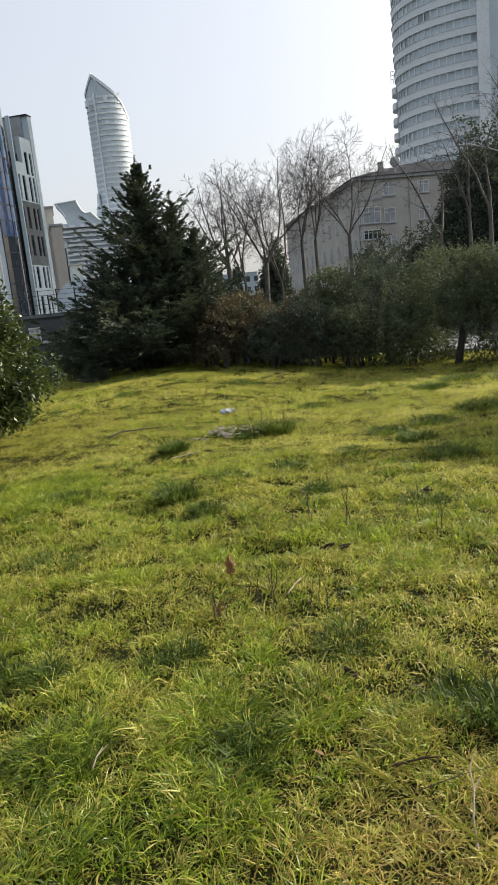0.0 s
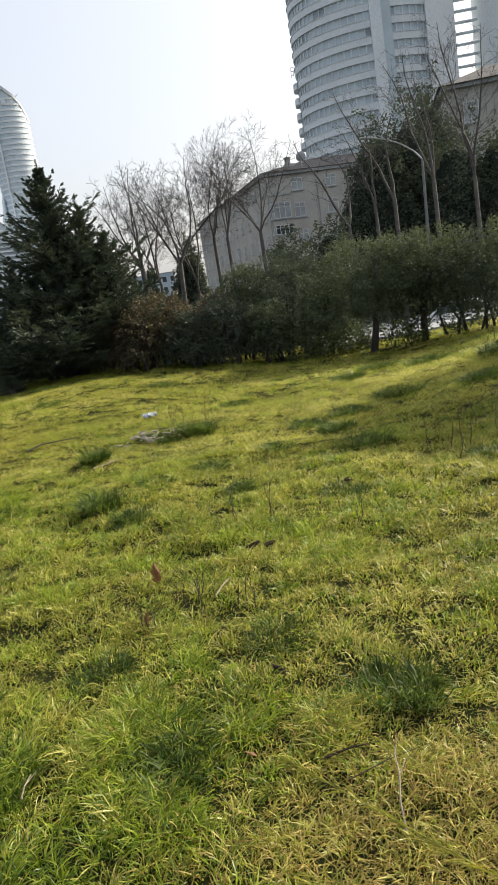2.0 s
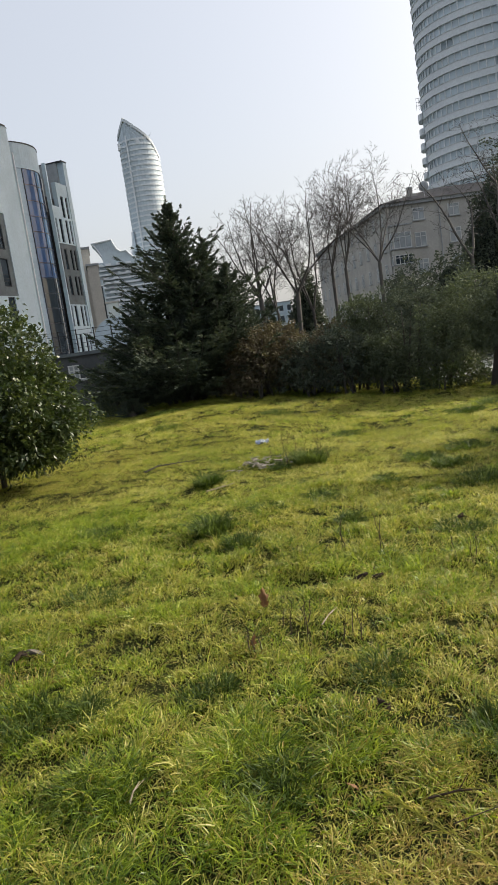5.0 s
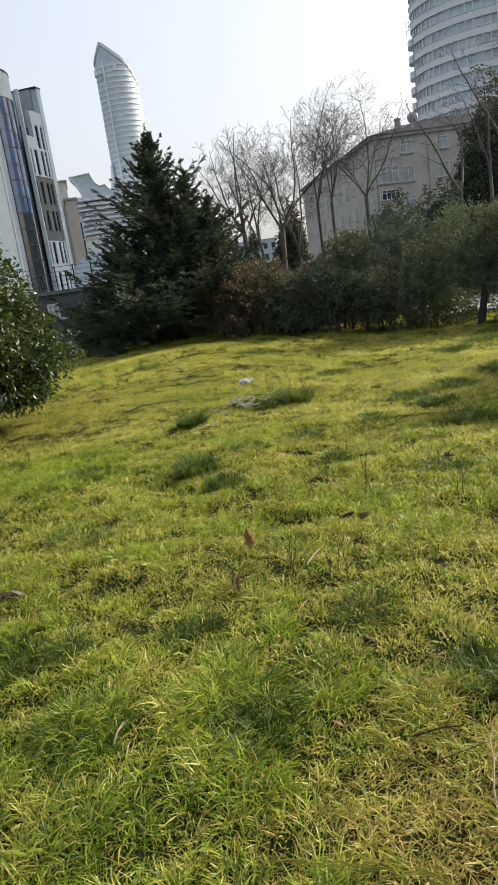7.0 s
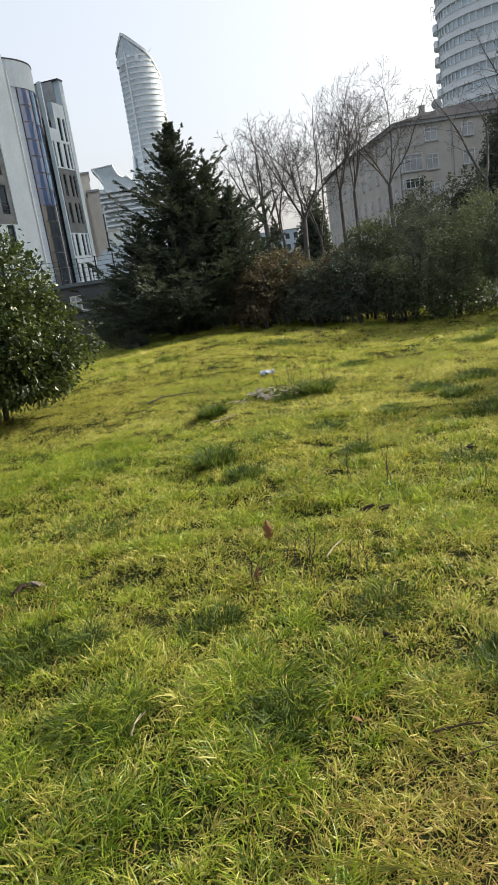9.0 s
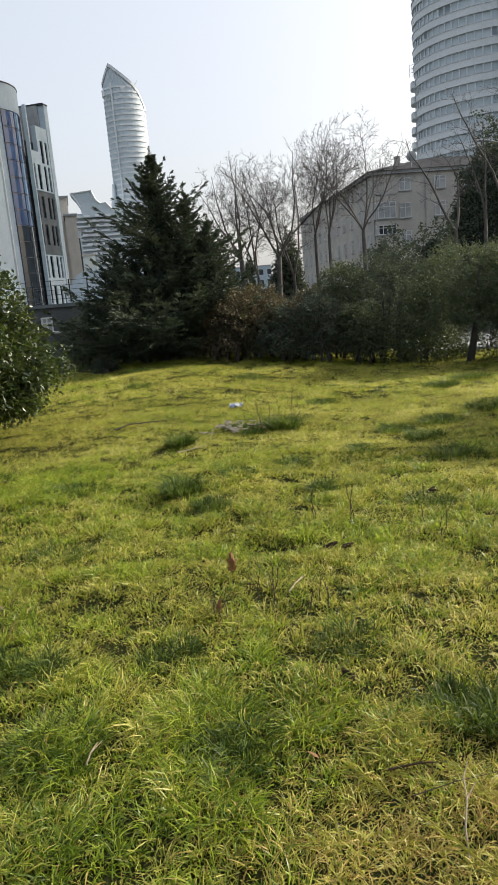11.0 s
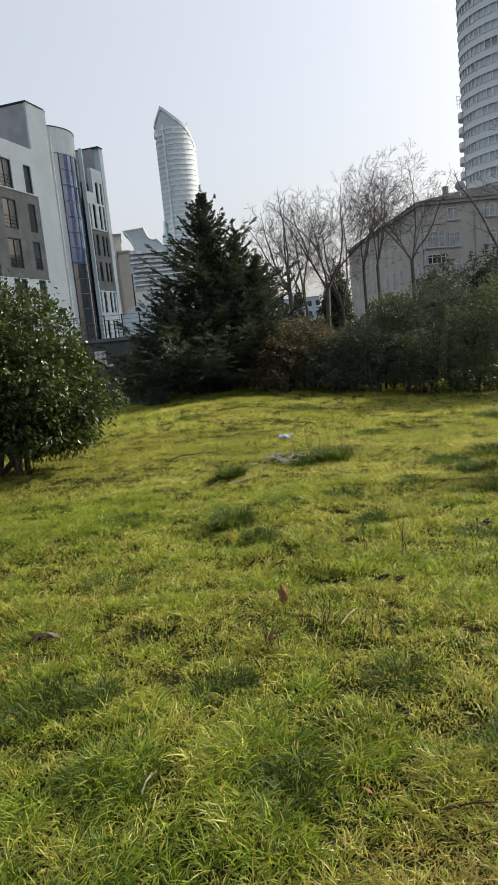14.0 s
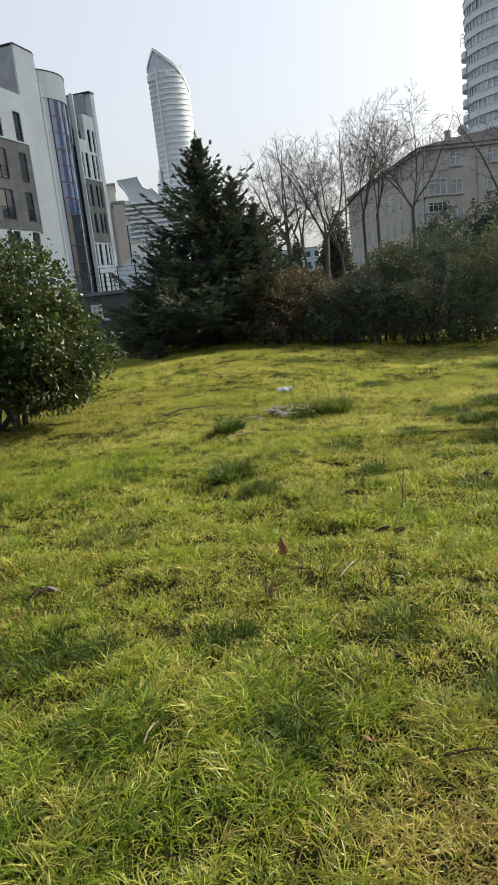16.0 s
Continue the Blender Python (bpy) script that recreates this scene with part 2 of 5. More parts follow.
def tilt(x, y):
    """How the lot leans towards its far edge: up on one side, down in the middle."""
    x, y = np.asarray(x, float), np.asarray(y, float)
    across = 0.09 - 0.36 * smooth01((x + 5.6) / 5.2) + 0.16 * smooth01((x - 2) / 3)
    return across * smooth01((y - 5) / 10) * (1 - smooth01((y - 20) / 4)) * smooth01((x + 22) / 10) * smooth01((22 - x) / 10)


def lie(x, y):
    """Height of the ground."""
    x, y = np.asarray(x, float), np.asarray(y, float)
    near = np.exp(-((x / 30) ** 2 + ((y - 8) / 26) ** 2))
    z = 0.014 * np.sin(x * 1.3 + 0.6 * y) + 0.010 * np.sin(1.9 * y - 0.8 * x + 1.0) + 0.014 * np.sin(3.1 * x + 0.7) * np.sin(2.3 * y)
    z = z * near * smooth01((np.hypot(x, y) - 1.0) / 5)
    z = z + (0.05 * hills(x, y, 3.2, 41) + 0.036 * hills(x, y, 7.5, 42) + 0.014 * hills(x, y, 15.0, 43) - 0.047) * near * (1 - 0.72 * smooth01((np.hypot(x, y) - 5) / 5))
    z = z + tilt(x, y) + 0.62 * np.exp(-((x - 5.2) / 2.6) ** 2 - ((y - 11.0) / 3.6) ** 2)
    z = z - 0.25 * smooth01((-x - 5) / 6) * near
    z = z - 1.4 * smooth01((y - 20.5) / 5)
    return z - 2.0 * smooth01((np.hypot(x, y - 8) - 30) / 40)


def graded(fine, far, step, growth=1.25):
    s, out = step, [fine]
    while out[-1] < far:
        s *= growth
        out.append(out[-1] + s)
    side = np.array(out)
    core = np.arange(-fine + step, fine, step)
    return np.concatenate([-side[::-1], core, side])


gx, gy = graded(11, 4000, 0.135), graded(11, 4000, 0.135) + 9.0
XX, YY = np.meshgrid(gx, gy)
gv = np.stack([XX, YY, lie(XX, YY)], 2).reshape(-1, 3)
nx, ny = len(gx), len(gy)
q = (np.arange(ny - 1)[:, None] * nx + np.arange(nx - 1)[None, :]).ravel()
gt = np.concatenate([np.stack([q, q + 1, q + nx + 1], 1), np.stack([q, q + nx + 1, q + nx], 1)])
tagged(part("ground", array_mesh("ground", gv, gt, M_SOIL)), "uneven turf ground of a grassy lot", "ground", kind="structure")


def blades(name, x, y, h, w, rng, mat, bend, head, segs=2):
    """Grass blades standing on the ground; each arches over by its bend, in metres, towards its heading."""
    n = len(x)
    base = np.stack([x, y, lie(x, y) - 0.005], 1)
    out = np.stack([np.cos(head), np.sin(head), np.zeros(n)], 1)
    b = head + np.pi / 2 + rng.normal(size=n) * 0.7
    side = np.stack([np.cos(b), np.sin(b), rng.normal(size=n) * 0.3], 1) * w[:, None]
    droop = rng.uniform(0.0, 1.0, n)

    def at(s):
        return base + out * (bend * s ** 1.7)[:, None] + np.array([0, 0, 1.0]) * (h * ((1 + droop) * s - 1.5 * droop * s * s))[:, None]
    tip = at(1.0)
    if segs == 1:
        v = np.stack([base - side, base + side, tip], 1).reshape(-1, 3)
        t = np.arange(n * 3).reshape(-1, 3)
    elif segs == 2:
        mid = at(0.6)
        v = np.stack([base - side * 0.7, base + side * 0.7, mid - side, mid + side, tip], 1).reshape(-1, 3)
        k = np.arange(n)[:, None] * 5
        t = np.concatenate([k + [0, 1, 3], k + [0, 3, 2], k + [2, 3, 4]], 1).reshape(-1, 3)
    else:
        m1, m2 = at(0.4), at(0.75)
        v = np.stack([base - side * 0.7, base + side * 0.7, m1 - side, m1 + side, m2 - side * 0.8, m2 + side * 0.8, tip], 1).reshape(-1, 3)
        k = np.arange(n)[:, None] * 7
        t = np.concatenate([k + [0, 1, 3], k + [0, 3, 2], k + [2, 3, 5], k + [2, 5, 4], k + [4, 5, 6]], 1).reshape(-1, 3)
    return array_mesh(name, v, t, mat)


def sow(r0, r1, per_m2, rng, a0=-45, a1=22):
    """Random places in a ring sector of the lot."""
    span = radians(a1 - a0)
    n = int(per_m2 * 0.5 * span * (r1 * r1 - r0 * r0))
    r = np.sqrt(rng.uniform(r0 * r0, r1 * r1, n))
    a = radians(a0) + span * rng.random(n)
    return r * np.sin(a), r * np.cos(a)


DRY = (0.22, 1.66, 0.46)                      # worn, straw-coloured spot: place and size


def dryness(x, y):
    return np.exp(-((x - DRY[0]) ** 2 + (y - DRY[1]) ** 2) / DRY[2] ** 2) + 0.25 * smooth01((hills(x, y, 0.9, 8) - 0.55) * 5)


def verdure(x, y):
    """Where the turf is greener."""
    return 0.16 * (1 - smooth01((np.hypot(x, y) - 2.5) / 3)) + 0.3 * np.exp(-((x + 3.0) / 1.3) ** 2 - ((y - 5.8) / 1.0) ** 2) - 0.04 * smooth01((y - 6.5) / 3)


GRASS_LABEL = "short uneven green and yellowish winter grass in sun"


class Turf:
    """The lie of the clumps: how tall the turf stands and how green it is, on a fine grid over a stretch of the lot."""

    def __init__(self, seed, x0, y0, wide, deep, step, n, log_size, largest):
        rng = np.random.default_rng(seed)
        self.X0, self.Y0, self.STEP = x0, y0, step
        nx, ny = int(wide / self.STEP), int(deep / self.STEP)
        self.tall, self.green = np.zeros((ny, nx), np.float32), np.full((ny, nx), 0.4, np.float32)
        cx, cy = self.X0 + wide * rng.random(n), self.Y0 + deep * rng.random(n)
        lush = np.clip(0.5 * hills(cx, cy, 1.7, 12) + 0.5 * hills(cx, cy, 6.5, 13), 0, 1)
        dry = np.clip(dryness(cx, cy), 0, 1)
        size = np.clip(rng.lognormal(log_size, 0.40, n), 0.3 * largest / 2, largest)
        peak = np.clip(rng.uniform(0.15, 0.80, n) + 0.5 * (lush - 0.45) + 0.9 * (size - 0.1), 0.12, 1.1) * (1 - 0.4 * dry)
        hue = rng.random(n) * 0.55 + 0.35 * lush + verdure(cx, cy) - 0.3 * dry
        squash, turn, wob = rng.uniform(0.65, 1.0, n), rng.uniform(0, 3.14, n), rng.uniform(0, 6.28, n)
        for k in range(n):
            r = size[k]
            i0, i1 = max(0, int((cx[k] - r - self.X0) / self.STEP)), min(nx, int((cx[k] + r - self.X0) / self.STEP) + 2)
            j0, j1 = max(0, int((cy[k] - r - self.Y0) / self.STEP)), min(ny, int((cy[k] + r - self.Y0) / self.STEP) + 2)
            dx = (self.X0 + self.STEP * np.arange(i0, i1) - cx[k])[None, :]
            dy = (self.Y0 + self.STEP * np.arange(j0, j1) - cy[k])[:, None]
            u, v = dx * np.cos(turn[k]) + dy * np.sin(turn[k]), (dy * np.cos(turn[k]) - dx * np.sin(turn[k])) / squash[k]
            d = (u * u + v * v) / (r * r) * (1 + 0.3 * np.sin(3 * np.arctan2(v, u) + wob[k]))
            rise = peak[k] * np.clip(1 - d, 0, 1) ** 0.4
            old = self.tall[j0:j1, i0:i1]
            won = rise > old
            old[won] = rise[won]
            self.green[j0:j1, i0:i1][won] = hue[k]
        self.down_y, self.down_x = np.gradient(-self.tall)

    def at(self, x, y):
        """Height, greenness and the way out of the clump at each place."""
        i = np.clip(((x - self.X0) / self.STEP).astype(int), 0, self.tall.shape[1] - 1)
        j = np.clip(((y - self.Y0) / self.STEP).astype(int), 0, self.tall.shape[0] - 1)
        return self.tall[j, i], self.green[j, i], np.arctan2(self.down_y[j, i], self.down_x[j, i])


turf = Turf(51, -17.0, 0.4, 27.0, 21.0, 0.02, 30000, -2.55, 0.24)
tufts = Turf(52, -9.0, 0.6, 14.0, 11.4, 0.01, 42000, -3.25, 0.075)
# rings of the lot: radii, blades a square metre, their half width, length of the tallest, shape steps
RINGS = [(1.2, 2.5, 19500, 0.0020, 0.062, 3), (2.5, 4.2, 14000, 0.0021, 0.066, 2), (4.2, 7.0, 9800, 0.0024, 0.070, 2), (7.0, 11.5, 7000, 0.0028, 0.076, 1), (11.5, 20.5, 2700, 0.0045, 0.090, 1)]
for i, (r0, r1, dens, ww, tall, segs) in enumerate(RINGS):
    rng = np.random.default_rng(20 + i)
    x, y = sow(r0, r1, dens, rng)
    grown = (y < 19.3) | (x < 0.1)
    x, y = x[grown], y[grown]
    stand, green, away = turf.at(x, y)
    if r1 < 12:                                    # small tufts on the clumps, with dark gaps between
        fine, hue, out = tufts.at(x, y)
        stand, green = stand * 0.58 + 0.54 * fine, 0.5 * (green + hue)
        away = np.where(rng.random(len(x)) < 0.7, out, away)
        keep = rng.random(len(x)) < 0.46 + 0.54 * smooth01(fine / 0.30)
    else:
        keep = rng.random(len(x)) < 0.72 + 0.28 * smooth01(stand / 0.40)
    x, y, stand, green, away = x[keep], y[keep], stand[keep], green[keep], away[keep]
    n = len(x)
    h = tall * (0.22 + 1.25 * stand) * rng.uniform(0.5, 1.25, n)
    head = np.where(rng.random(n) < 0.6, away + rng.normal(size=n) * 0.8, rng.uniform(0, 6.28, n))
    bend = h * rng.uniform(0.2, 2.0, n)
    width = ww * rng.uniform(0.6, 1.35, n)
    shade = green + rng.normal(size=n) * 0.13
    withered = rng.random(n) < 0.04 + 0.09 * smooth01((0.28 - stand) / 0.2) + 0.26 * np.clip(dryness(x, y), 0, 1)
    lots = ((withered, M_STRAW, "dry bleached blades among the grass"), (~withered & (shade > 0.53), M_CLUMP, "lusher clumps of bright green grass"), (~withered & (shade <= 0.53), M_GRASS, GRASS_LABEL))
    for k, mat, words in lots:
        tagged(part("grass", blades("grass", x[k], y[k], h[k], width[k], rng, mat, bend[k], head[k], segs)), words, "grass", kind="stuff")
# flat dry straw in the worn spot and thinly over the near turf
rng = np.random.default_rng(33)
x = rng.normal(size=2800) * 0.40 + DRY[0] + 0.05
y = rng.normal(size=2800) * 0.32 + DRY[1]
sx, sy = sow(1.2, 5.0, 90, rng)
x, y = np.concatenate([x, sx]), np.concatenate([y, sy])
n = len(x)
h = 0.04 * rng.uniform(0.4, 1.3, n)
tagged(part("straw", blades("straw", x, y, h, 0.0013 * rng.uniform(0.7, 1.5, n), rng, M_STRAW, rng.uniform(0.03, 0.12, n), rng.uniform(0, 6.28, n), 3)), "flattened dry straw among the grass", "dry grass", kind="stuff")
# thinner turf round the rest of the lot
rng = np.random.default_rng(31)
for r0, r1, dens, a0, a1, w, tall in ((0.2, 1.25, 3500, -45, 22, 0.0035, 0.05), (0.2, 6.0, 1700, 22, 315, 0.008, 0.055), (6.0, 18.0, 110, 22, 315, 0.05, 0.07), (18.0, 30.0, 60, 40, 300, 0.06, 0.09), (20.5, 30.0, 60, -60, 40, 0.03, 0.06)):
    x, y = sow(r0, r1, dens, rng, a0, a1)
    n = len(x)
    h = tall * rng.uniform(0.6, 1.5, n)
    lots = hills(x, y, 1.3, 14) + rng.normal(size=n) * 0.2 > 0.42
    for k, mat in ((lots, M_CLUMP), (~lots, M_GRASS)):
        m = int(k.sum())
        tagged(part("grass", blades("grass", x[k], y[k], h[k], w * rng.uniform(0.7, 1.3, m), rng, mat, h[k] * rng.uniform(0.5, 2.2, m), rng.uniform(0, 6.28, m), 1)), GRASS_LABEL, "grass", kind="stuff")


# ---- buildings ----
def at_bearing(az, d, z=0.0):
    """A place at a bearing (degrees from +y towards +x) and a distance."""
    return (d * math.sin(radians(az)), d * math.cos(radians(az)), z)


def window(parent, x, y0, y1, z0, z1, frame_mat=M_DARK, glass=M_GLASS, rail=False, face=1):
    """A window in a wall that faces +x: a sunk pane, a frame and a sill."""
    w = part("window", Geo().box(x - 0.04, x - 0.02, y0, y1, z0, z1), glass, parent)
    g, t = Geo(), 0.06
    g.box(x - 0.05, x + 0.03, y0, y1, z0, z0 + t).box(x - 0.05, x + 0.03, y0, y1, z1 - t, z1)
    g.box(x - 0.05, x + 0.03, y0, y0 + t, z0 + t, z1 - t).box(x - 0.05, x + 0.03, y1 - t, y1, z0 + t, z1 - t)
    if y1 - y0 > 1.2:
        m = (y0 + y1) / 2
        g.box(x - 0.05, x + 0.02, m - 0.03, m + 0.03, z0 + t, z1 - t)
    part("window_frame", g, frame_mat, w)
    if rail:
        r = Geo()
        for k in range(4):
            r.box(x + 0.05, x + 0.08, y0, y1, z0 + 0.25 * k + 0.1, z0 + 0.25 * k + 0.12)
        part("window_rail", r, M_DARK, w)


def wall_with_holes(g, x0, x1, y0, y1, z0, z1, holes):
    """A wall between x0 and x1 with rectangular openings (y0, y1, z0, z1) right through it."""
    ys = sorted({y0, y1, *[h[0] for h in holes], *[h[1] for h in holes]})
    for a, b in zip(ys, ys[1:]):
        if b <= y0 or a >= y1:
            continue
        m, z = (a + b) / 2, z0
        for h in sorted((h for h in holes if h[0] < m < h[1] and h[3] > z0 and h[2] < z1), key=lambda h: h[2]):
            if h[2] > z:
                g.box(x0, x1, a, b, z, h[2])
            z = max(z, h[3])
        if z < z1:
            g.box(x0, x1, a, b, z, z1)


def white_apartments():
    X = -29.0
    b = thing("apartment_building", "modern white apartment building with grey bands and glazed stair tower", "building", (X, 36, -3))
    oy, oz = -36.0, 3.0
    rows = [(13.3, 15.25), (10.5, 12.55), (7.8, 9.85), (5.0, 7.05), (2.2, 4.3)]
    cols = [(42.87, 44.44), (45.95, 46.87)]
    left = [(c[0] + oy, c[1] + oy, r[0] + oz, r[1] + oz) for r in rows for c in cols]
    # near wing: white above and below a grey band
    g = Geo()
    wall_with_holes(g, -0.4, 0, 36 + oy, 47.4 + oy, 13.2 + oz, 16.55 + oz, left)
    wall_with_holes(g, -0.4, 0, 36 + oy, 47.4 + oy, 0, 7.1 + oz, left)
    g.box(-16, -0.4, 36 + oy, 36.4 + oy, 0, 16.55 + oz)
    part("wall", g, M_WHITE, b, "white rendered wall")
    g = Geo()
    wall_with_holes(g, -0.4, -0.06, 41.66 + oy, 47.4 + oy, 7.1 + oz, 13.2 + oz, left)
    part("wall_band", g, M_GREYWALL, b, "stained dark grey panel band")
    part("recess_wall", Geo().box(-1.2, -0.35, 40.3 + oy, 41.66 + oy, 7.1 + oz, 13.2 + oz), M_GREYWALL, b, "dark recessed wall")
    part("side_panel", Geo().box(-1.0, -0.1, 36.4 + oy, 40.3 + oy, 7.1 + oz, 13.2 + oz), M_CONCRETE, b, "pale grey wall panel")
    part("roof_slab", Geo().box(-16, -0.4, 36.4 + oy, 47.4 + oy, 16.0 + oz, 16.3 + oz), M_CONCRETE, b)
    # Solid block; the darkness of unlit rooms is put into its colour.
    part("back_core", Geo().box(-16, -0.9, 36.4 + oy, 58.6 + oy, 0, 15.9 + oz), M_DARK, b, "solid dark block in place of unlit rooms")
    for y0, y1, z0, z1 in left:
        window(b, -0.12, y0, y1, z0, z1, rail=True)
    # taller block behind the fin, grey on its near side
    part("penthouse_wall", Geo().box(-16, -0.62, 47.43 + oy, 50.2 + oy, 15.9 + oz, 19.86 + oz).box(-0.62, -0.16, 47.43 + oy, 49.05 + oy, 15.9 + oz, 19.86 + oz), M_CONCRETE, b, "grey rendered top storey")
    fin = [(0.0, 47.4), (0.0, 49.75), (-0.05, 50.05), (-0.16, 50.25), (-0.34, 50.25), (-0.22, 50.0), (-0.15, 49.7), (-0.15, 47.4)]
    part("fin_wall", Geo().prism([(x, y + oy) for x, y in fin], 0, 19.9 + oz), M_WHITE, b, "tall smooth white wall panel")
    part("coping", Geo().box(-16, 0.04, 47.36 + oy, 49.8 + oy, 19.9 + oz, 20.0 + oz).box(-16, -0.12, 49.8 + oy, 50.25 + oy, 19.9 + oz, 20.0 + oz), M_DARK, b)
    part("drainpipe", Geo().tube([(0.02, 50.2 + oy, 0), (0.02, 50.2 + oy, 18.1 + oz)], [0.065, 0.065], 8), M_FRAME, b, "white drainpipe")
    # stair tower: bowed glass under a white drum
    bow = [(-0.62 + 0.85 * math.sin(math.pi * k / 10) ** 0.8, 50.5 + 4.5 * k / 10) for k in range(11)]
    ring = [(x, y + oy) for x, y in bow]
    part("stair_drum", Geo().prism(ring[::1] + [(-4, 55.0 + oy), (-4, 50.5 + oy)], 17.2 + oz, 19.1 + oz), M_WHITE, b, "bowed white drum on top")
    part("stair_coping", Geo().prism([(x + 0.05, y) for x, y in ring] + [(-4, 55.0 + oy), (-4, 50.5 + oy)], 19.1 + oz, 19.18 + oz), M_DARK, b)
    for k in range(10):
        (x0, y0), (x1, y1) = ring[k], ring[k + 1]
        if k in (0, 1, 8, 9):
            part("stair_wall", Geo().prism([(x0 - 0.1, y0), (x1 - 0.1, y1), (-1.4, y1), (-1.4, y0)][::1], 0, 17.2 + oz), M_WHITE, b)
            continue
        for z in range(14):
            z0 = 17.2 - 1.22 * (z + 1)
            mat = M_GLASS if z0 < 8 else (M_PALEGLASS if k in (5, 6) and z % 4 != 2 else M_BLUEGLASS)
            part("pane", Geo().prism([(x0 - 0.06, y0), (x1 - 0.06, y1), (x1 - 0.12, y1), (x0 - 0.12, y0)], z0 + 0.05 + oz, z0 + 1.2 + oz), mat, b)
    for z in range(15):
        zz = 17.2 - 1.22 * z
        part("transom", Geo().prism([(x - 0.03, y) for x, y in ring[2:9]] + [(-1.0, 54.1 + oy), (-1.0, 51.4 + oy)], zz - 0.02 + oz, zz + 0.02 + oz), M_BAR, b)
    for k in (2, 5, 7, 8):
        part("mullion", Geo().box(ring[k][0] - 0.1, ring[k][0] - 0.02, ring[k][1] - 0.02, ring[k][1] + 0.02, 0, 17.2 + oz), M_BAR, b)
    # far wing
    rows2 = [(11.9, 13.9), (9.6, 11.4), (7.4, 9.1), (4.7, 6.5), (2.2, 4.0)]
    cols2 = [(55.22, 55.46), (55.85, 56.35), (56.95, 57.35), (57.65, 57.95)]
    holes = [(c[0] + oy, c[1] + oy, r[0] + oz, r[1] + oz) for r in rows2 for c in cols2]
    top = [(c[0] + oy, c[1] + oy, 14.1 + oz, 15.9 + oz) for c in ((56.75, 57.25), (57.6, 57.95))]
    g = Geo()
    wall_with_holes(g, -0.4, 0, 55.15 + oy, 58.2 + oy, 0, 6.6 + oz, holes)
    wall_with_holes(g, -0.4, 0, 55.15 + oy, 58.2 + oy, 11.8 + oz, 14.9 + oz, holes + top)
    wall_with_holes(g, -0.4, 0, 56.3 + oy, 58.2 + oy, 14.9 + oz, 17.0 + oz, top)
    g.box(-0.5, 0.06, 58.2 + oy, 58.8 + oy, 0, 19.0 + oz)
    g.box(-0.3, 0.02, 54.98 + oy, 55.15 + oy, 0, 18.3 + oz)
    part("wall", g, M_WHITE, b, "white rendered wall")
    g = Geo()
    wall_with_holes(g, -0.4, -0.05, 55.15 + oy, 58.2 + oy, 6.6 + oz, 11.8 + oz, holes)
    part("wall_band", g, M_GREYWALL, b, "stained dark grey panel band")
    for y0, y1, z0, z1 in holes + top:
        window(b, -0.12, y0, y1, z0, z1)
    part("penthouse_wall", Geo().box(-7, -0.52, 58.0 + oy, 58.8 + oy, 15.9 + oz, 19.0 + oz), M_CONCRETE, b, "grey rendered top storey")
    part("coping", Geo().box(-7.1, 0.1, 57.95 + oy, 58.85 + oy, 19.0 + oz, 19.1 + oz), M_DARK, b)
    part("balcony_wall", Geo().prism([(-0.75 - 0.5 * (k / 6) ** 2, 55.17 + 1.15 * k / 6 + oy) for k in range(7)] + [(-3, 56.32 + oy), (-3, 55.17 + oy)], 14.6 + oz, 17.3 + oz), M_CONCRETE, b, "curved grey balcony recess")
    return b


def plain_block(label, az0, az1, d, top, mat, depth=8.0, windows=()):
    """A distant house block, its face across the line of sight."""
    p0, p1 = Vector(at_bearing(az0, d)), Vector(at_bearing(az1, d))
    wdt = (p1 - p0).length
    b = thing("house", label, "building", (p0.x, p0.y, -3), math.degrees(math.atan2(p1.y - p0.y, p1.x - p0.x)))
    part("wall", Geo().box(0, wdt, 0, depth, 0, top + 3), mat, b)
    part("roof", Geo().box(-0.15, wdt + 0.15, -0.15, depth + 0.15, top + 3, top + 3.25), M_CONCRETE, b)
    for x0, x1, z0, z1 in windows:
        w = part("window", Geo().box(x0, x1, -0.03, 0.05, z0 + 3, z1 + 3), M_GLASS, b)
        part("window_frame", Geo().box(x0 - 0.08, x1 + 0.08, -0.05, -0.01, z0 + 2.9, z0 + 3.0).box(x0 - 0.08, x1 + 0.08, -0.05, -0.01, z1 + 3.0, z1 + 3.1), M_FRAME, w)
    return b


M_OLDFRAME = surface("aged_white_paint", (0.62, 0.63, 0.62), (0.48, 0.49, 0.48), 0.6, 2.0, 20.0, 0.05)


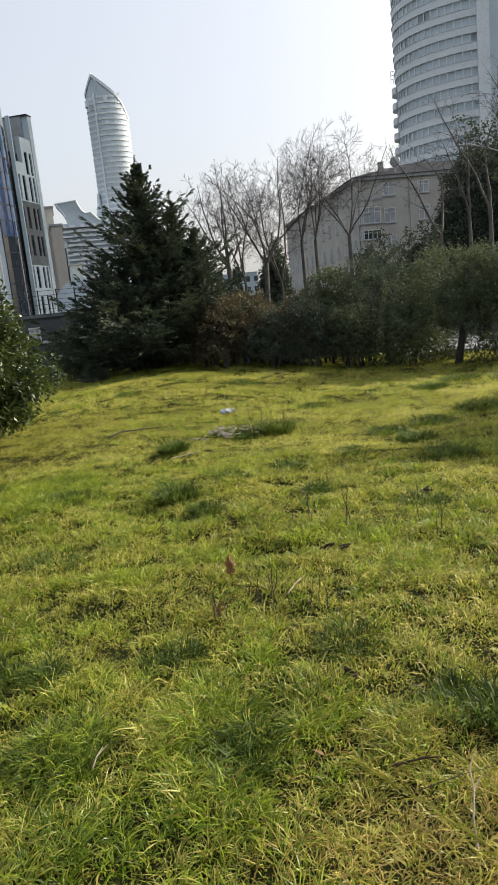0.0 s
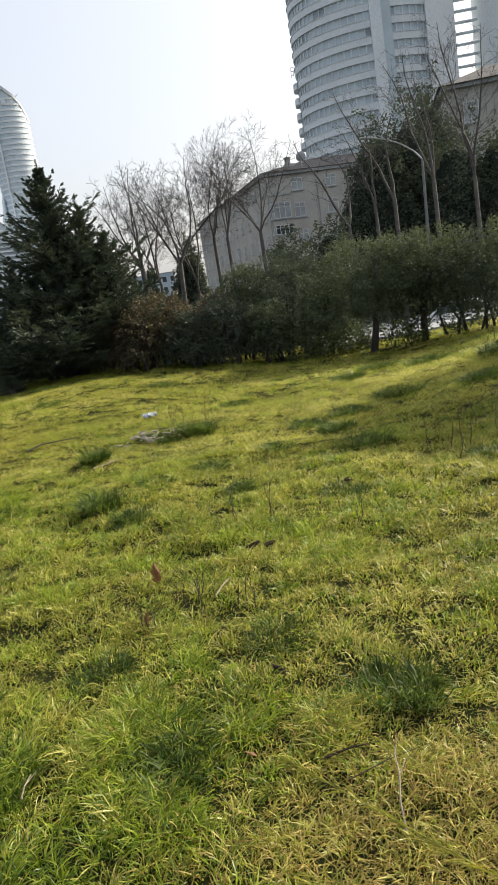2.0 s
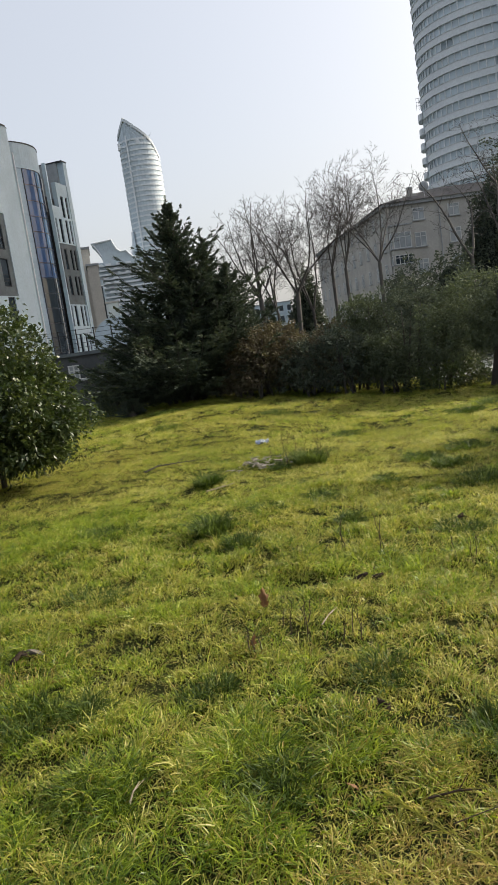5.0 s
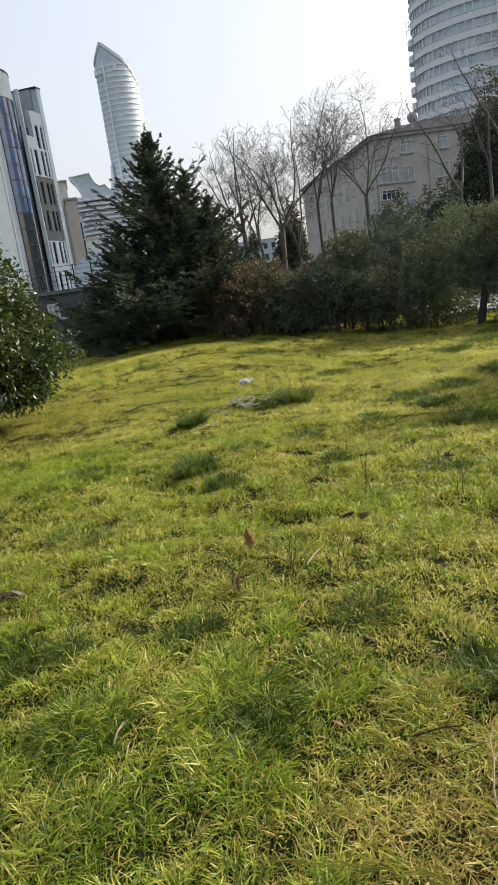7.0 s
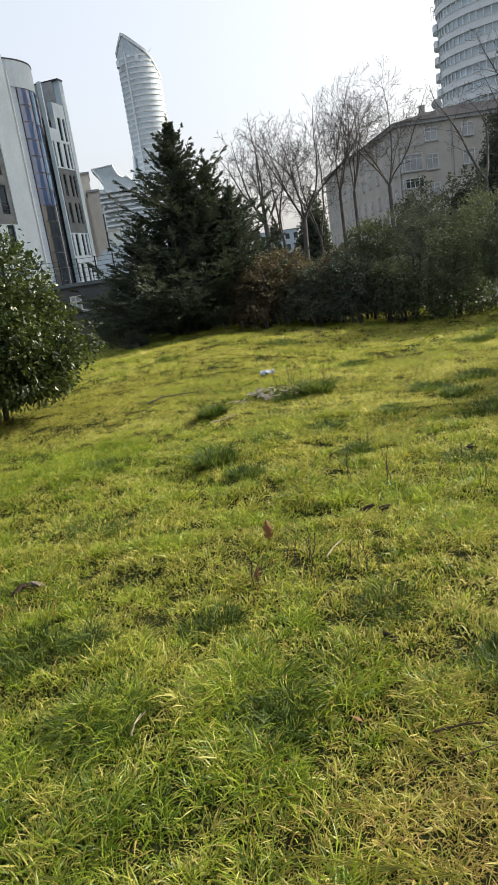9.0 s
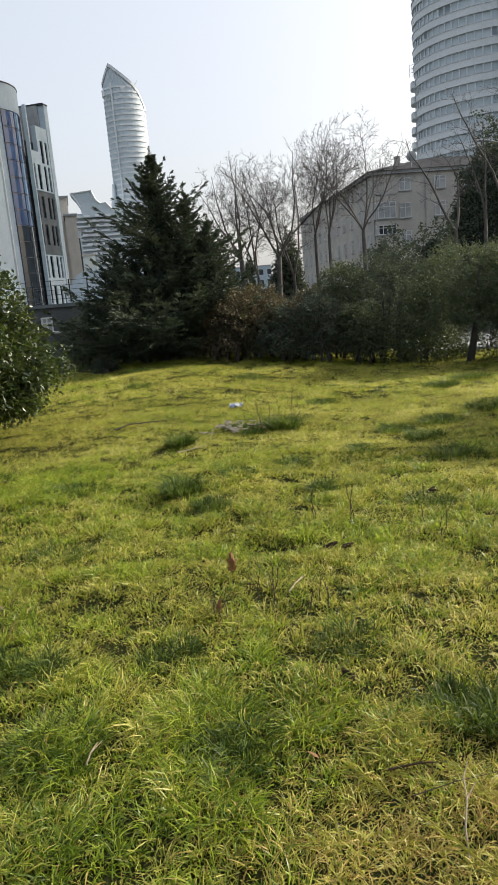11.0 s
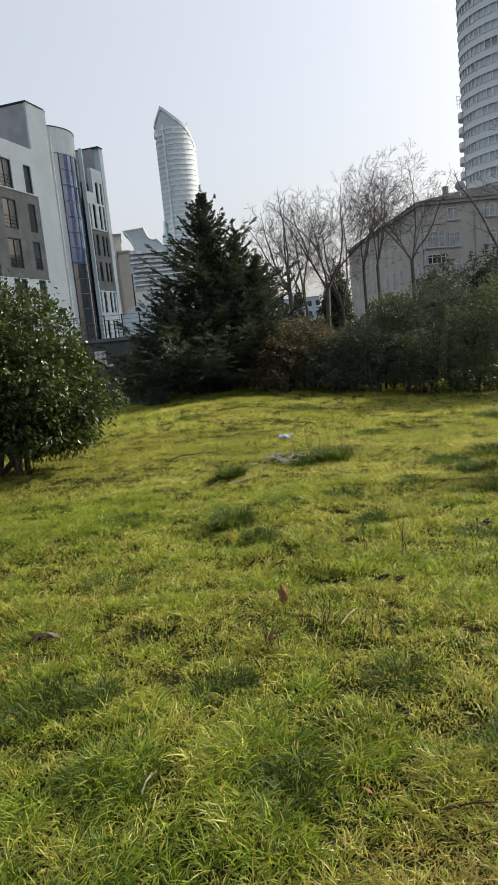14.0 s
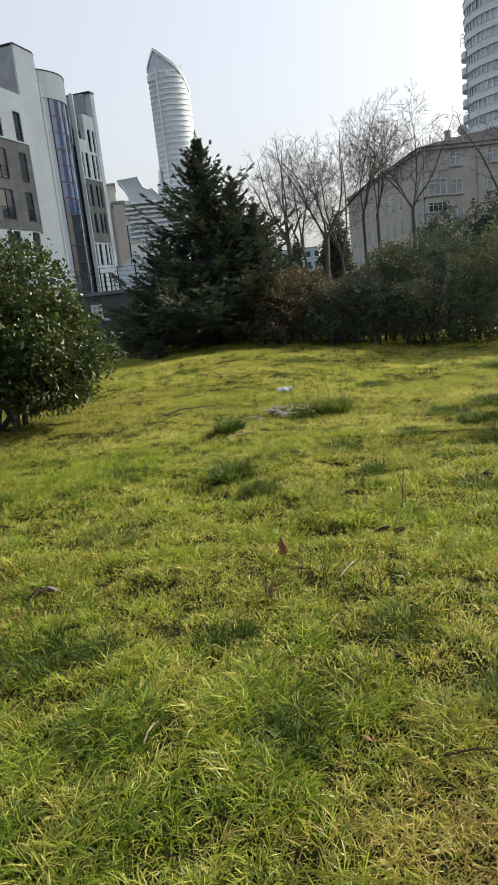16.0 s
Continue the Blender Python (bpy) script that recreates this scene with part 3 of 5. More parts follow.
def sash(parent, x0, x1, z0, z1, y=0.0, wall_y=True, panes=2, glass=M_DULLGLASS):
    """A white-framed sash window in a wall that faces -y (or, with wall_y off, -x)."""
    def bx(g, a0, a1, d0, d1, c0, c1):
        return g.box(a0, a1, y + d0, y + d1, c0, c1) if wall_y else g.box(y + d0, y + d1, a0, a1, c0, c1)
    w = part("window", bx(Geo(), x0, x1, -0.02, 0.04, z0, z1), glass, parent)
    g, t = Geo(), 0.065
    bx(g, x0, x1, -0.07, -0.02, z0, z0 + t), bx(g, x0, x1, -0.07, -0.02, z1 - t, z1)
    for k in range(panes + 1):
        c = x0 + (x1 - x0 - t) * k / panes
        bx(g, c, c + t, -0.07, -0.02, z0 + t, z1 - t)
    bx(g, x0, x1, -0.06, -0.02, z0 + (z1 - z0) * 0.68, z0 + (z1 - z0) * 0.68 + 0.06)
    part("window_frame", g, M_OLDFRAME, w, "white window frame")
    part("window_sill", bx(Geo(), x0 - 0.1, x1 + 0.1, -0.18, 0.0, z0 - 0.1, z0), M_CONCRETE, w)


def old_house():
    P0 = at_bearing(-1.9, 80.0, -3)
    turn = 18.2
    b = thing("apartment_house", "old four-storey plastered apartment house with a low hipped tile roof", "building", P0, turn)
    Wd, Dp, eave = 26.0, 43.0, 16.4
    part("wall", Geo().box(0, Wd, 0, Dp, 0, eave), M_OLD, b, "dull grey-brown plaster wall")
    part("cornice", Geo().box(-0.35, Wd + 0.35, -0.35, Dp + 0.35, eave, eave + 0.35), M_CONCRETE, b, "pale eaves cornice")
    o, z0, z1 = 0.55, eave + 0.35, eave + 2.9
    vs = [(-o, -o, z0), (Wd + o, -o, z0), (Wd + o, Dp + o, z0), (-o, Dp + o, z0), (9, 9, z1), (Wd - 9, 9, z1), (Wd - 9, Dp - 9, z1), (9, Dp - 9, z1)]
    part("roof", Geo().add(vs, [(0, 1, 5, 4), (1, 2, 6, 5), (2, 3, 7, 6), (3, 0, 4, 7), (4, 5, 6, 7), (3, 2, 1, 0)]), M_ROOF, b, "weathered brown tile roof")
    c = part("chimney", Geo().box(3.7, 4.2, 3.0, 3.6, eave + 0.3, eave + 2.25).box(4.2, 4.75, 3.1, 3.6, eave + 0.3, eave + 1.6), M_OLD, b, "stepped chimney stack")
    part("chimney_cap", Geo().box(3.64, 4.26, 2.94, 3.66, eave + 2.25, eave + 2.33), M_CONCRETE, c)
    bands = [(eave - 1.75, eave - 0.45), (eave - 4.6, eave - 3.05), (eave - 7.5, eave - 5.95), (eave - 10.4, eave - 8.8)]
    for lo, hi in bands:
        for x in (2.95, 6.9, 10.9, 14.8, 18.8, 22.6):
            sash(b, x, x + 1.3, lo, hi)
        for k in range(11):
            y = 1.3 + 3.8 * k
            sash(b, y, y + 0.95, lo, hi, 0.0, False)
    g = Geo().box(0.15, 2.35, -0.9, 0, eave - 7.9, eave - 2.2)
    part("bay", g, M_OLD, b, "boxed-out bay")
    part("bay_roof", Geo().box(0.05, 2.45, -1.0, 0, eave - 2.2, eave - 2.05), M_CONCRETE, b)
    sash(b, 0.25, 2.25, eave - 4.6, eave - 2.9, -0.9, True, 3)
    sash(b, 0.25, 2.25, eave - 6.3, eave - 5.3, -0.9, True, 4, M_GLASS)
    for lo, hi in ((eave - 4.6, eave - 2.9), (eave - 6.3, eave - 5.3)):
        sash(b, -0.8, -0.1, lo, hi, 0.15, False, 1)
    for x in (5.9, 13.5):
        part("downpipe", Geo().tube([(x, -0.12, 0), (x, -0.12, eave)], [0.06, 0.06], 6), M_CONCRETE, b)
    # satellite dish and mast on the roof
    p = b.matrix_world @ Vector((4.9, 1.2, eave + 1.0))
    d = thing("satellite_dish", "round grey satellite dish on a roof mast", "satellite dish", tuple(p))
    part("mast", Geo().tube([(0, 0, -0.6), (0, 0, 1.0)], [0.03, 0.03], 6), M_STEEL, d)
    g = Geo()
    for k in range(12):
        a0, a1 = math.tau * k / 12, math.tau * (k + 1) / 12
        for r0, r1 in ((0.001, 0.3), (0.3, 0.55)):
            vs = [(r * math.cos(t), -0.12 + 0.5 * r * r, 0.9 + r * math.sin(t)) for r in (r0, r1) for t in (a0, a1)]
            g.add(vs + [(x, yy + 0.02, z) for x, yy, z in vs], [(0, 1, 3, 2), (6, 7, 5, 4)])
    part("dish", g, M_CONCRETE, d)
    part("arm", Geo().tube([(0, -0.1, 0.45), (0, -0.55, 0.85)], [0.02, 0.02], 5), M_STEEL, d)
    return b


def hip_house():
    P = at_bearing(12.2, 58.0, -3)
    b = thing("house", "plastered house with a hipped roof behind trees", "building", P, -6)
    e = 17.0
    part("wall", Geo().box(0, 14, 0, 9, 0, e), M_OLD, b)
    vs = [(-0.5, -0.5, e), (14.5, -0.5, e), (14.5, 9.5, e), (-0.5, 9.5, e), (4.0, 4.5, e + 1.9), (10, 4.5, e + 1.9)]
    part("roof", Geo().add(vs, [(0, 1, 5, 4), (1, 2, 5), (2, 3, 4, 5), (3, 0, 4), (3, 2, 1, 0)]), M_ROOF, b)
    part("cornice", Geo().box(-0.3, 14.3, -0.3, 9.3, e - 0.3, e - 0.02), M_CONCRETE, b)
    for x in (1.2, 3.9, 7.5):
        for z in (8.2, 11.2, 14.2):
            sash(b, x, x + 1.1, z, z + 1.5)
    return b


def oval(cx, cy, rx, ry, n=48):
    return [(cx + rx * math.cos(math.tau * k / n), cy + ry * math.sin(math.tau * k / n)) for k in range(n)]


def near_tower():
    b = thing("tower_block", "tall pale rounded residential tower with balcony bands", "tower", at_bearing(7.2, 196.0, -3))
    H, n = 3.55, 40
    part("core", Geo().prism(oval(0, 0, 19.0, 15.2), 0, H * n), M_TOWERGLASS, b, "glazed storeys in a pale haze tone", True)
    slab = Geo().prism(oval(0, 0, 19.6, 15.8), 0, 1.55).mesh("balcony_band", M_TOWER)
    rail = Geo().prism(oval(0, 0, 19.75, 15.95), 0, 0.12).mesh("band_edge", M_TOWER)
    for k in range(n):
        s = part("balcony_band", slab, None, b)
        s.location = (0, 0, H * k + 2.6)
        e = part("band_edge", rail, None, s)
        e.location = (0, 0, 1.55)
    # upright dividers between the glazed bays, and darker bays among them
    rng = random.Random(8)
    for k in range(34):
        a = math.tau * (0.5 + 0.5 * k / 33)
        ca, sa = math.cos(a), math.sin(a)
        x, y = 19.2 * ca, 15.4 * sa
        part("mullion", Geo().prism([(x - 0.12, y - 0.25), (x + 0.12, y - 0.25), (x + 0.12, y + 0.3), (x - 0.12, y + 0.3)], 0, H * n), M_TOWER, b)
    for k in range(n):
        for _ in range(7):
            i = rng.randrange(33)
            q = [(r * 19.1 * math.cos(math.tau * (0.5 + 0.5 * t / 33)), r * 15.3 * math.sin(math.tau * (0.5 + 0.5 * t / 33))) for r, t in ((1, i), (1, i + rng.choice((1, 2))), )]
            (x0, y0), (x1, y1) = q
            part("window", Geo().prism([(x0, y0), (x1, y1), (x1 * 0.97, y1 * 0.97), (x0 * 0.97, y0 * 0.97)], H * k + 4.25, H * k + 6.1), M_TOWERPANE, b)
    balc = Geo().prism(oval(0, 0, 0.75, 2.6, 16), 0, 1.5).mesh("balcony", M_TOWER)
    for k in range(15):
        s = part("balcony", balc, None, b)
        s.location = (-19.7, -0.8, H * k + 2.55)
    g = Geo()
    for z in (0.0, 0.9, 1.8):
        g.box(-20.6, -19.5, -2.6, -2.5, H * 15 + 2.6 + z, H * 15 + 2.7 + z)
    for x in (-20.6, -20.0):
        g.box(x, x + 0.1, -2.6, -2.5, H * 15 + 1.6, H * 15 + 4.5)
    part("rail", g, M_STEEL, b, "open steel railing")
    part("pilaster", Geo().box(-1.4, 1.2, -16.9, -15.2, 0, H * n), M_TOWER, b, "pale vertical strip")
    part("recess", Geo().box(1.2, 3.4, -16.05, -15.0, 0, H * n), M_TOWERPANE, b, "darker glazed strip")
    part("pier", Geo().prism([(11.6, -13.9), (19.35, -8.2), (19.35, 0), (11.6, 0)], 0, H * n), M_TOWER, b, "broad plain pale wall")
    bridge = Geo().box(19.36, 25.8, -4.0, -3.4, 0, 0.55).mesh("gallery_slab", M_TOWERPANE)
    for k in range(54):
        s = part("gallery_slab", bridge, None, b)
        s.location = (0, 0, 2.5 * k + 2.4)
    part("side_wing", Geo().prism(oval(34.8, 0, 8.9, 12), 0, H * n), M_TOWER, b, "pale side wing")
    return b


# Skyscraper and terraces: paler still, air haze painted into both colours.
M_FARSLAB = surface("far_slab_hazed", (0.82, 0.86, 0.89), (0.74, 0.78, 0.81), 0.8, 0.1, 2.0, 0.05, 0.0, 0.2)
M_FARGLASS = surface("far_glass_hazed", (0.60, 0.68, 0.73), (0.52, 0.60, 0.66), 0.7, 0.05, 0.3, 0.02, 0.0, 0.2)


def far_tower():
    D = 575.0
    b = thing("skyscraper", "very tall pale curved skyscraper with a slanted crown", "tower", at_bearing(-20.45, D, 0), 20.45)
    # seen from the lot the tower spans 15 m to each side; the crown falls towards its far side
    H = 3.8
    prof = oval(0, 0, 15.0, 13.0, 40)

    def crown(x):
        return float(np.interp((x + 15) / 30, [0, 0.05, 0.20, 0.46, 0.76, 0.87, 0.95, 1.0], [168.5, 171.5, 179.5, 172.5, 165, 160.5, 155, 150]))
    part("core", Geo().prism(prof, 0, [float(crown(x)) - 3 for x, _ in prof]), M_FARGLASS, b, "glazed storeys in a pale haze tone", False)
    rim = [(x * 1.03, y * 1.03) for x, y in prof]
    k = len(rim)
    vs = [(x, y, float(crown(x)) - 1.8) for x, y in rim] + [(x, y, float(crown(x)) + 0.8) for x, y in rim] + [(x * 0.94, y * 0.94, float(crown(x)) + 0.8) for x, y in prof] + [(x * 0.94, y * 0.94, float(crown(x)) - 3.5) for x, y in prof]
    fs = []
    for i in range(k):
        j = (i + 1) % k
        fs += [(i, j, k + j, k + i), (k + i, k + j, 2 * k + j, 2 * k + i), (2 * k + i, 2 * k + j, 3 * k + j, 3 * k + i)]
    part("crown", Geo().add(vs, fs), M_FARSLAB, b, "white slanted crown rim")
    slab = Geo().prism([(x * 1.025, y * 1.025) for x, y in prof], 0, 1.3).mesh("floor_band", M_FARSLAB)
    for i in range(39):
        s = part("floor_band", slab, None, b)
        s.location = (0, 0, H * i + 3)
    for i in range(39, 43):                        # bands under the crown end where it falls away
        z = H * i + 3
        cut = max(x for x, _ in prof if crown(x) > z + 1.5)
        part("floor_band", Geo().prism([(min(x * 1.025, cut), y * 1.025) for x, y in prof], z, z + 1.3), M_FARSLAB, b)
    for x0, x1, z0, z1 in ((-1.5, 1.0, 159.0, 162.5), (-15.6, -13.6, 156.5, 160.5)):
        part("plant_box", Geo().box(x0, x1, -13.6, -9, z0, z1), M_FARSLAB, b)
    part("crane_arm", Geo().tube([(6.5, -9, 164), (10.2, -9, 166), (11.0, -9, 167.5)], [0.35, 0.3, 0.2], 5), M_FARGLASS, b, "roof maintenance crane")
    part("fin", Geo().box(-9.2, -8.2, -13.4, -10, 0, 166), M_FARSLAB, b, "pale vertical rib")
    part("sweep", Geo().tube([(-15.2, -6, 96), (-15.6, -6, 88), (-17.0, -6, 80), (-20.0, -6, 75.5), (-24.0, -6, 75.5), (-28.0, -6, 79.5)], [0.8, 1.2, 1.6, 1.6, 1.4, 1.0], 8), M_FARSLAB, b, "white curved foot sweeping to the low wing")
    part("foot", Geo().add([(x, y, z) for y in (-8, 8) for x, z in ((-14, 0), (-14, 96), (-15.5, 84), (-18.5, 77), (-23, 75), (-28, 72), (-28, 0))], [(0, 1, 2, 3, 4, 5, 6), (13, 12, 11, 10, 9, 8, 7)] + [(k, k + 7, (k + 1) % 7 + 7, (k + 1) % 7) for k in range(7)]), M_FARGLASS, b)
    return b


# Terrace glazing with low contrast, haze mixed into its colour.
M_HAZEGLASS = surface("haze_tone_glass", (0.50, 0.57, 0.62), (0.42, 0.49, 0.54), 0.5, 0.05, 0.3, 0.02)


def terraced_wing():
    D = 560.0
    b = thing("terraced_building", "pale terraced building with a swooping winged roof", "building", at_bearing(-23.6, D, 0), 23.6)
    # flaring wing that lifts off the terraces and dips towards the skyscraper
    prof = [(-16.6, 87.6), (-1.2, 89.2), (-1.0, 87.6), (1.5, 82.0), (4.5, 79.6), (8.5, 80.2), (9.5, 78.8), (12.5, 75.5), (15.0, 74.0), (15.0, 70), (-9.5, 70), (-10.5, 78), (-13.0, 83)]
    n = len(prof)
    g = Geo().add([(x, y, z) for y in (-10.5, 10) for x, z in prof], [tuple(range(n))[::-1], tuple(range(n, 2 * n))] + [(k, (k + 1) % n, (k + 1) % n + n, k + n) for k in range(n)])
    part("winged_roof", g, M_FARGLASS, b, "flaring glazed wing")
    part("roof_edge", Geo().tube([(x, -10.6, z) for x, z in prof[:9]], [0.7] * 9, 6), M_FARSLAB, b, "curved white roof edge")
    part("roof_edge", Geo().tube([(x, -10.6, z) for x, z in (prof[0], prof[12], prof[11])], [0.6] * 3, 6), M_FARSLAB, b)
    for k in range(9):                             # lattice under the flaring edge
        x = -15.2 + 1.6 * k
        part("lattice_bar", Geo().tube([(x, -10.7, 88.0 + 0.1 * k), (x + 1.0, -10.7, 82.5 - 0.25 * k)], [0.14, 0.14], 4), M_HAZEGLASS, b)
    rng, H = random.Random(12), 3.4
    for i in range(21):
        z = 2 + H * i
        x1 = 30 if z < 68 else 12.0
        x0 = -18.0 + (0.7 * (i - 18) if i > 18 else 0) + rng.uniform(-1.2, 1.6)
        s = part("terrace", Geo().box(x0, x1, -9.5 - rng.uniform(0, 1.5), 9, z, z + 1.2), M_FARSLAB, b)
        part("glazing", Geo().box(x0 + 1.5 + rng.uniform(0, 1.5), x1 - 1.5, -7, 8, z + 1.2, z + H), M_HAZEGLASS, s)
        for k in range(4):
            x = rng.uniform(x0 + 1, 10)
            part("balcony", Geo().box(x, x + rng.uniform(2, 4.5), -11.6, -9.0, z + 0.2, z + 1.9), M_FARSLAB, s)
    return b


# Dark concrete, mottled by noise.
M_DARKCONC = surface("dark_concrete", (0.10, 0.105, 0.11), (0.045, 0.05, 0.055), 0.9, 0.8, 8.0, 0.3)


def yard_annex():
    """Low grey annex, yard wall and railing below the white building."""
    p = at_bearing(-30.5, 33.0, -1.5)
    b = thing("annex", "low grey concrete annex with white windows and a roof railing", "building", p, 20)
    part("wall", Geo().box(0, 7.2, 0, 5, 0, 3.4), M_DARKCONC, b, "dark mottled concrete wall")
    part("roof_edge", Geo().box(-0.1, 7.3, -0.15, 5.1, 3.4, 3.55), M_GREYWALL, b)
    for x in (1.0, 3.1, 4.9, 5.75):
        sash(b, x, x + 0.5, 2.1, 3.0)
    g = Geo()
    for k in range(5):
        g.box(0, 7.2, 0.0, 0.02, 3.75 + 0.2 * k, 3.765 + 0.2 * k)
    for k in range(10):
        g.box(0.8 * k, 0.8 * k + 0.05, 0.0, 0.05, 3.6, 4.6)
    part("railing", g, M_DARK, b, "dark metal railing")
    for x in (5.2, 5.9):
        part("post", Geo().tube([(x, -0.3, 0), (x, -0.3, 4.9)], [0.06, 0.06], 8), M_DARK, b)
    q = at_bearing(-29.5, 27.0, -1.0)
    w = thing("yard_wall", "dark mottled concrete retaining wall", "wall", q, 24)
    part("wall", Geo().box(0, 5.5, 0, 0.25, 0, 1.9), M_DARKCONC, w)
    part("coping", Geo().box(-0.05, 5.55, -0.05, 0.3, 1.9, 1.98), M_CONCRETE, w)
    c = thing("entrance_canopy", "rounded pale concrete entrance canopy", "canopy", at_bearing(-26.9, 46.0, -1), 26)
    vs = [(x, yy, z) for yy in (0, 3.5) for x, z in [(2.0 - 1.6 * math.cos(math.pi * k / 16) if k < 8 else 2.0 + 0.25 * (k - 8), 3.6 + 1.6 * math.sin(math.pi * min(k, 8) / 16)) for k in range(11)]]
    n = 11
    fs = [(k, k + 1, n + k + 1, n + k) for k in range(n - 1)]
    g = Geo().add(vs + [(0.4, 0, 0), (2.5, 0, 0), (0.4, 3.5, 0), (2.5, 3.5, 0)], fs + [tuple(range(n))[::-1] + (22, 23), tuple(range(n, 2 * n)) + (25, 24), (0, n, 24, 22), (n - 1, 23, 25, 2 * n - 1)])
    part("shell", g, M_WHITE, c)


def shade_tower():
    """Unseen tall block, added off to the side to keep the white building in shade."""
    b = thing("tower_block", "unseen tower block added to shade the white building", "tower", (82.0, 139.0, -3), -38)
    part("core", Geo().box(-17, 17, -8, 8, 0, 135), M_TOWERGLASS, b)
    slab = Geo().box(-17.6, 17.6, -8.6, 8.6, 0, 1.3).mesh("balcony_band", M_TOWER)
    for k in range(37):
        s = part("balcony_band", slab, None, b)
        s.location = (0, 0, 3.65 * k + 2.4)


yard_annex()
shade_tower()
white_apartments()
plain_block("narrow beige rendered block beyond the white building", -26.25, -25.62, 90.0, 15.2, M_BEIGE, 6)
plain_block("beige rendered house block with flat roof", -25.95, -25.1, 86.0, 12.6, M_BEIGE, 6)
plain_block("narrow pale house with dark window", -25.45, -24.9, 100.0, 12.4, M_WHITE, 5, [(0.5, 0.8, 4.0, 11.5)])
plain_block("small white house with dark window", -24.95, -24.0, 98.0, 8.9, M_WHITE, 8, [(0.75, 1.05, 4.6, 7.0)])
plain_block("far pale apartment block seen between trees", -13.4, -10.2, 210.0, 10.5, M_WHITE, 12, [(1.0 + 2.4 * i, 2.2 + 2.4 * i, 2.0 + 3.0 * j, 3.6 + 3.0 * j) for i in range(5) for j in range(3)])
old_house()
hip_house()
near_tower()
far_tower()
terraced_wing()


# ---- trees and shrubs ----
def grow(seed, height, trunk_r, fork, stems, spread, open_by=1.0, twig=0.0046):
    """A leafless tree: a trunk that forks into stems, each with side branches and twigs. Returns the thick and the fine wood."""
    rng = random.Random(seed)
    wood, fine = Geo(), Geo()
    GAP, REACH = [g * open_by for g in (0.20, 0.12, 0.085)], (0.50, 0.60, 0.80)

    def bough(p, d, length, r, level):
        steps = (7, 4, 2, 1)[level]
        path, radii, q, w = [p.copy()], [r], p.copy(), d.copy()
        for i in range(steps):
            w = (w + Vector((rng.gauss(0, 0.14), rng.gauss(0, 0.14), rng.gauss(0.015, 0.10)))).normalized()
            q = q + w * (length / steps)
            path.append(q.copy())
            radii.append(max(twig * 0.8, r * (1 - 0.85 * (i + 1) / steps)))
        (wood if level < 2 else fine).tube(path, radii, (6, 5, 3, 3)[level], False)
        if level == 3:
            return
        t, k = (0.2 * length if level == 0 else 0.22 * length) + rng.uniform(0, GAP[level]), rng.randrange(10)
        while t < length:
            f = t / length
            i = min(int(f * steps), steps - 1)
            base = path[i].lerp(path[i + 1], f * steps - i)
            dd = (path[i + 1] - path[i]).normalized()
            turn = 2.4 * k + rng.uniform(-0.4, 0.4)
            u = dd.cross(Vector((0.2, 0.1, 1) if abs(dd.z) < 0.9 else (1, 0, 0))).normalized()
            side = u * math.cos(turn) + dd.cross(u) * math.sin(turn)
            ang = rng.uniform(0.6, 1.15)
            nd = (dd * math.cos(ang) + side * math.sin(ang) + Vector((0, 0, 0.05))).normalized()
            size = REACH[level] * length * (0.8 - 0.7 * abs(f - 0.4)) * rng.uniform(0.5, 1.15)
            if size > 0.1:
                bough(base, nd, size, max(twig, radii[i] * (0.36, 0.4, 0.5)[level]), level + 1)
            t += GAP[level] * rng.uniform(0.6, 1.4)
            k += 1

    top = Vector((rng.uniform(-0.1, 0.1), rng.uniform(-0.1, 0.1), fork))
    wood.tube([(0, 0, -0.15), top * 0.5 + Vector((rng.uniform(-0.06, 0.06), 0, 0)), top], [trunk_r * 1.2, trunk_r, trunk_r * 0.85], 8, False)
    for k in range(stems):
        turn, ang = math.tau * (k + rng.uniform(-0.25, 0.25)) / stems + seed, (spread * rng.uniform(0.7, 1.15) if stems > 1 else 0.04)
        if k == 0 and stems > 2:
            ang *= 0.25
        d = Vector((math.cos(turn) * math.sin(ang), math.sin(turn) * math.sin(ang), math.cos(ang)))
        bough(top - d * 0.05, d, (height - fork) * rng.uniform(0.85, 1.05), trunk_r * (0.8 if stems == 1 else 0.66 if stems < 4 else 0.44), 0)
    return wood, fine


def fit_height(wood, fine, height):
    """Scales both meshes to the height wanted."""
    top = max(v[2] for v in fine.v + wood.v)
    k = height / top
    for g in (wood, fine):
        g.v = [(x * k, y * k, z * k) for x, y, z in g.v]


def bare_tree(az, d, height, r, seed, fork, stems, spread, open_by=1.0):
    p = at_bearing(az, d)
    t = thing("tree", "leafless plane tree with fine grey twigs behind the hedge", "tree", (p[0], p[1], float(lie(p[0], p[1]))), group="bare trees behind the hedge")
    drop = -float(lie(p[0], p[1]))                # the trees stand on lower ground
    height, fork = height + drop, fork + drop
    wood, fine = grow(seed, height, r, fork, stems, spread, open_by)
    fit_height(wood, fine, height)
    part("trunk", wood, M_PALEBARK, t, smooth=True)
    part("crown", fine, M_BARK, t, "fine bare twigs")
    return t


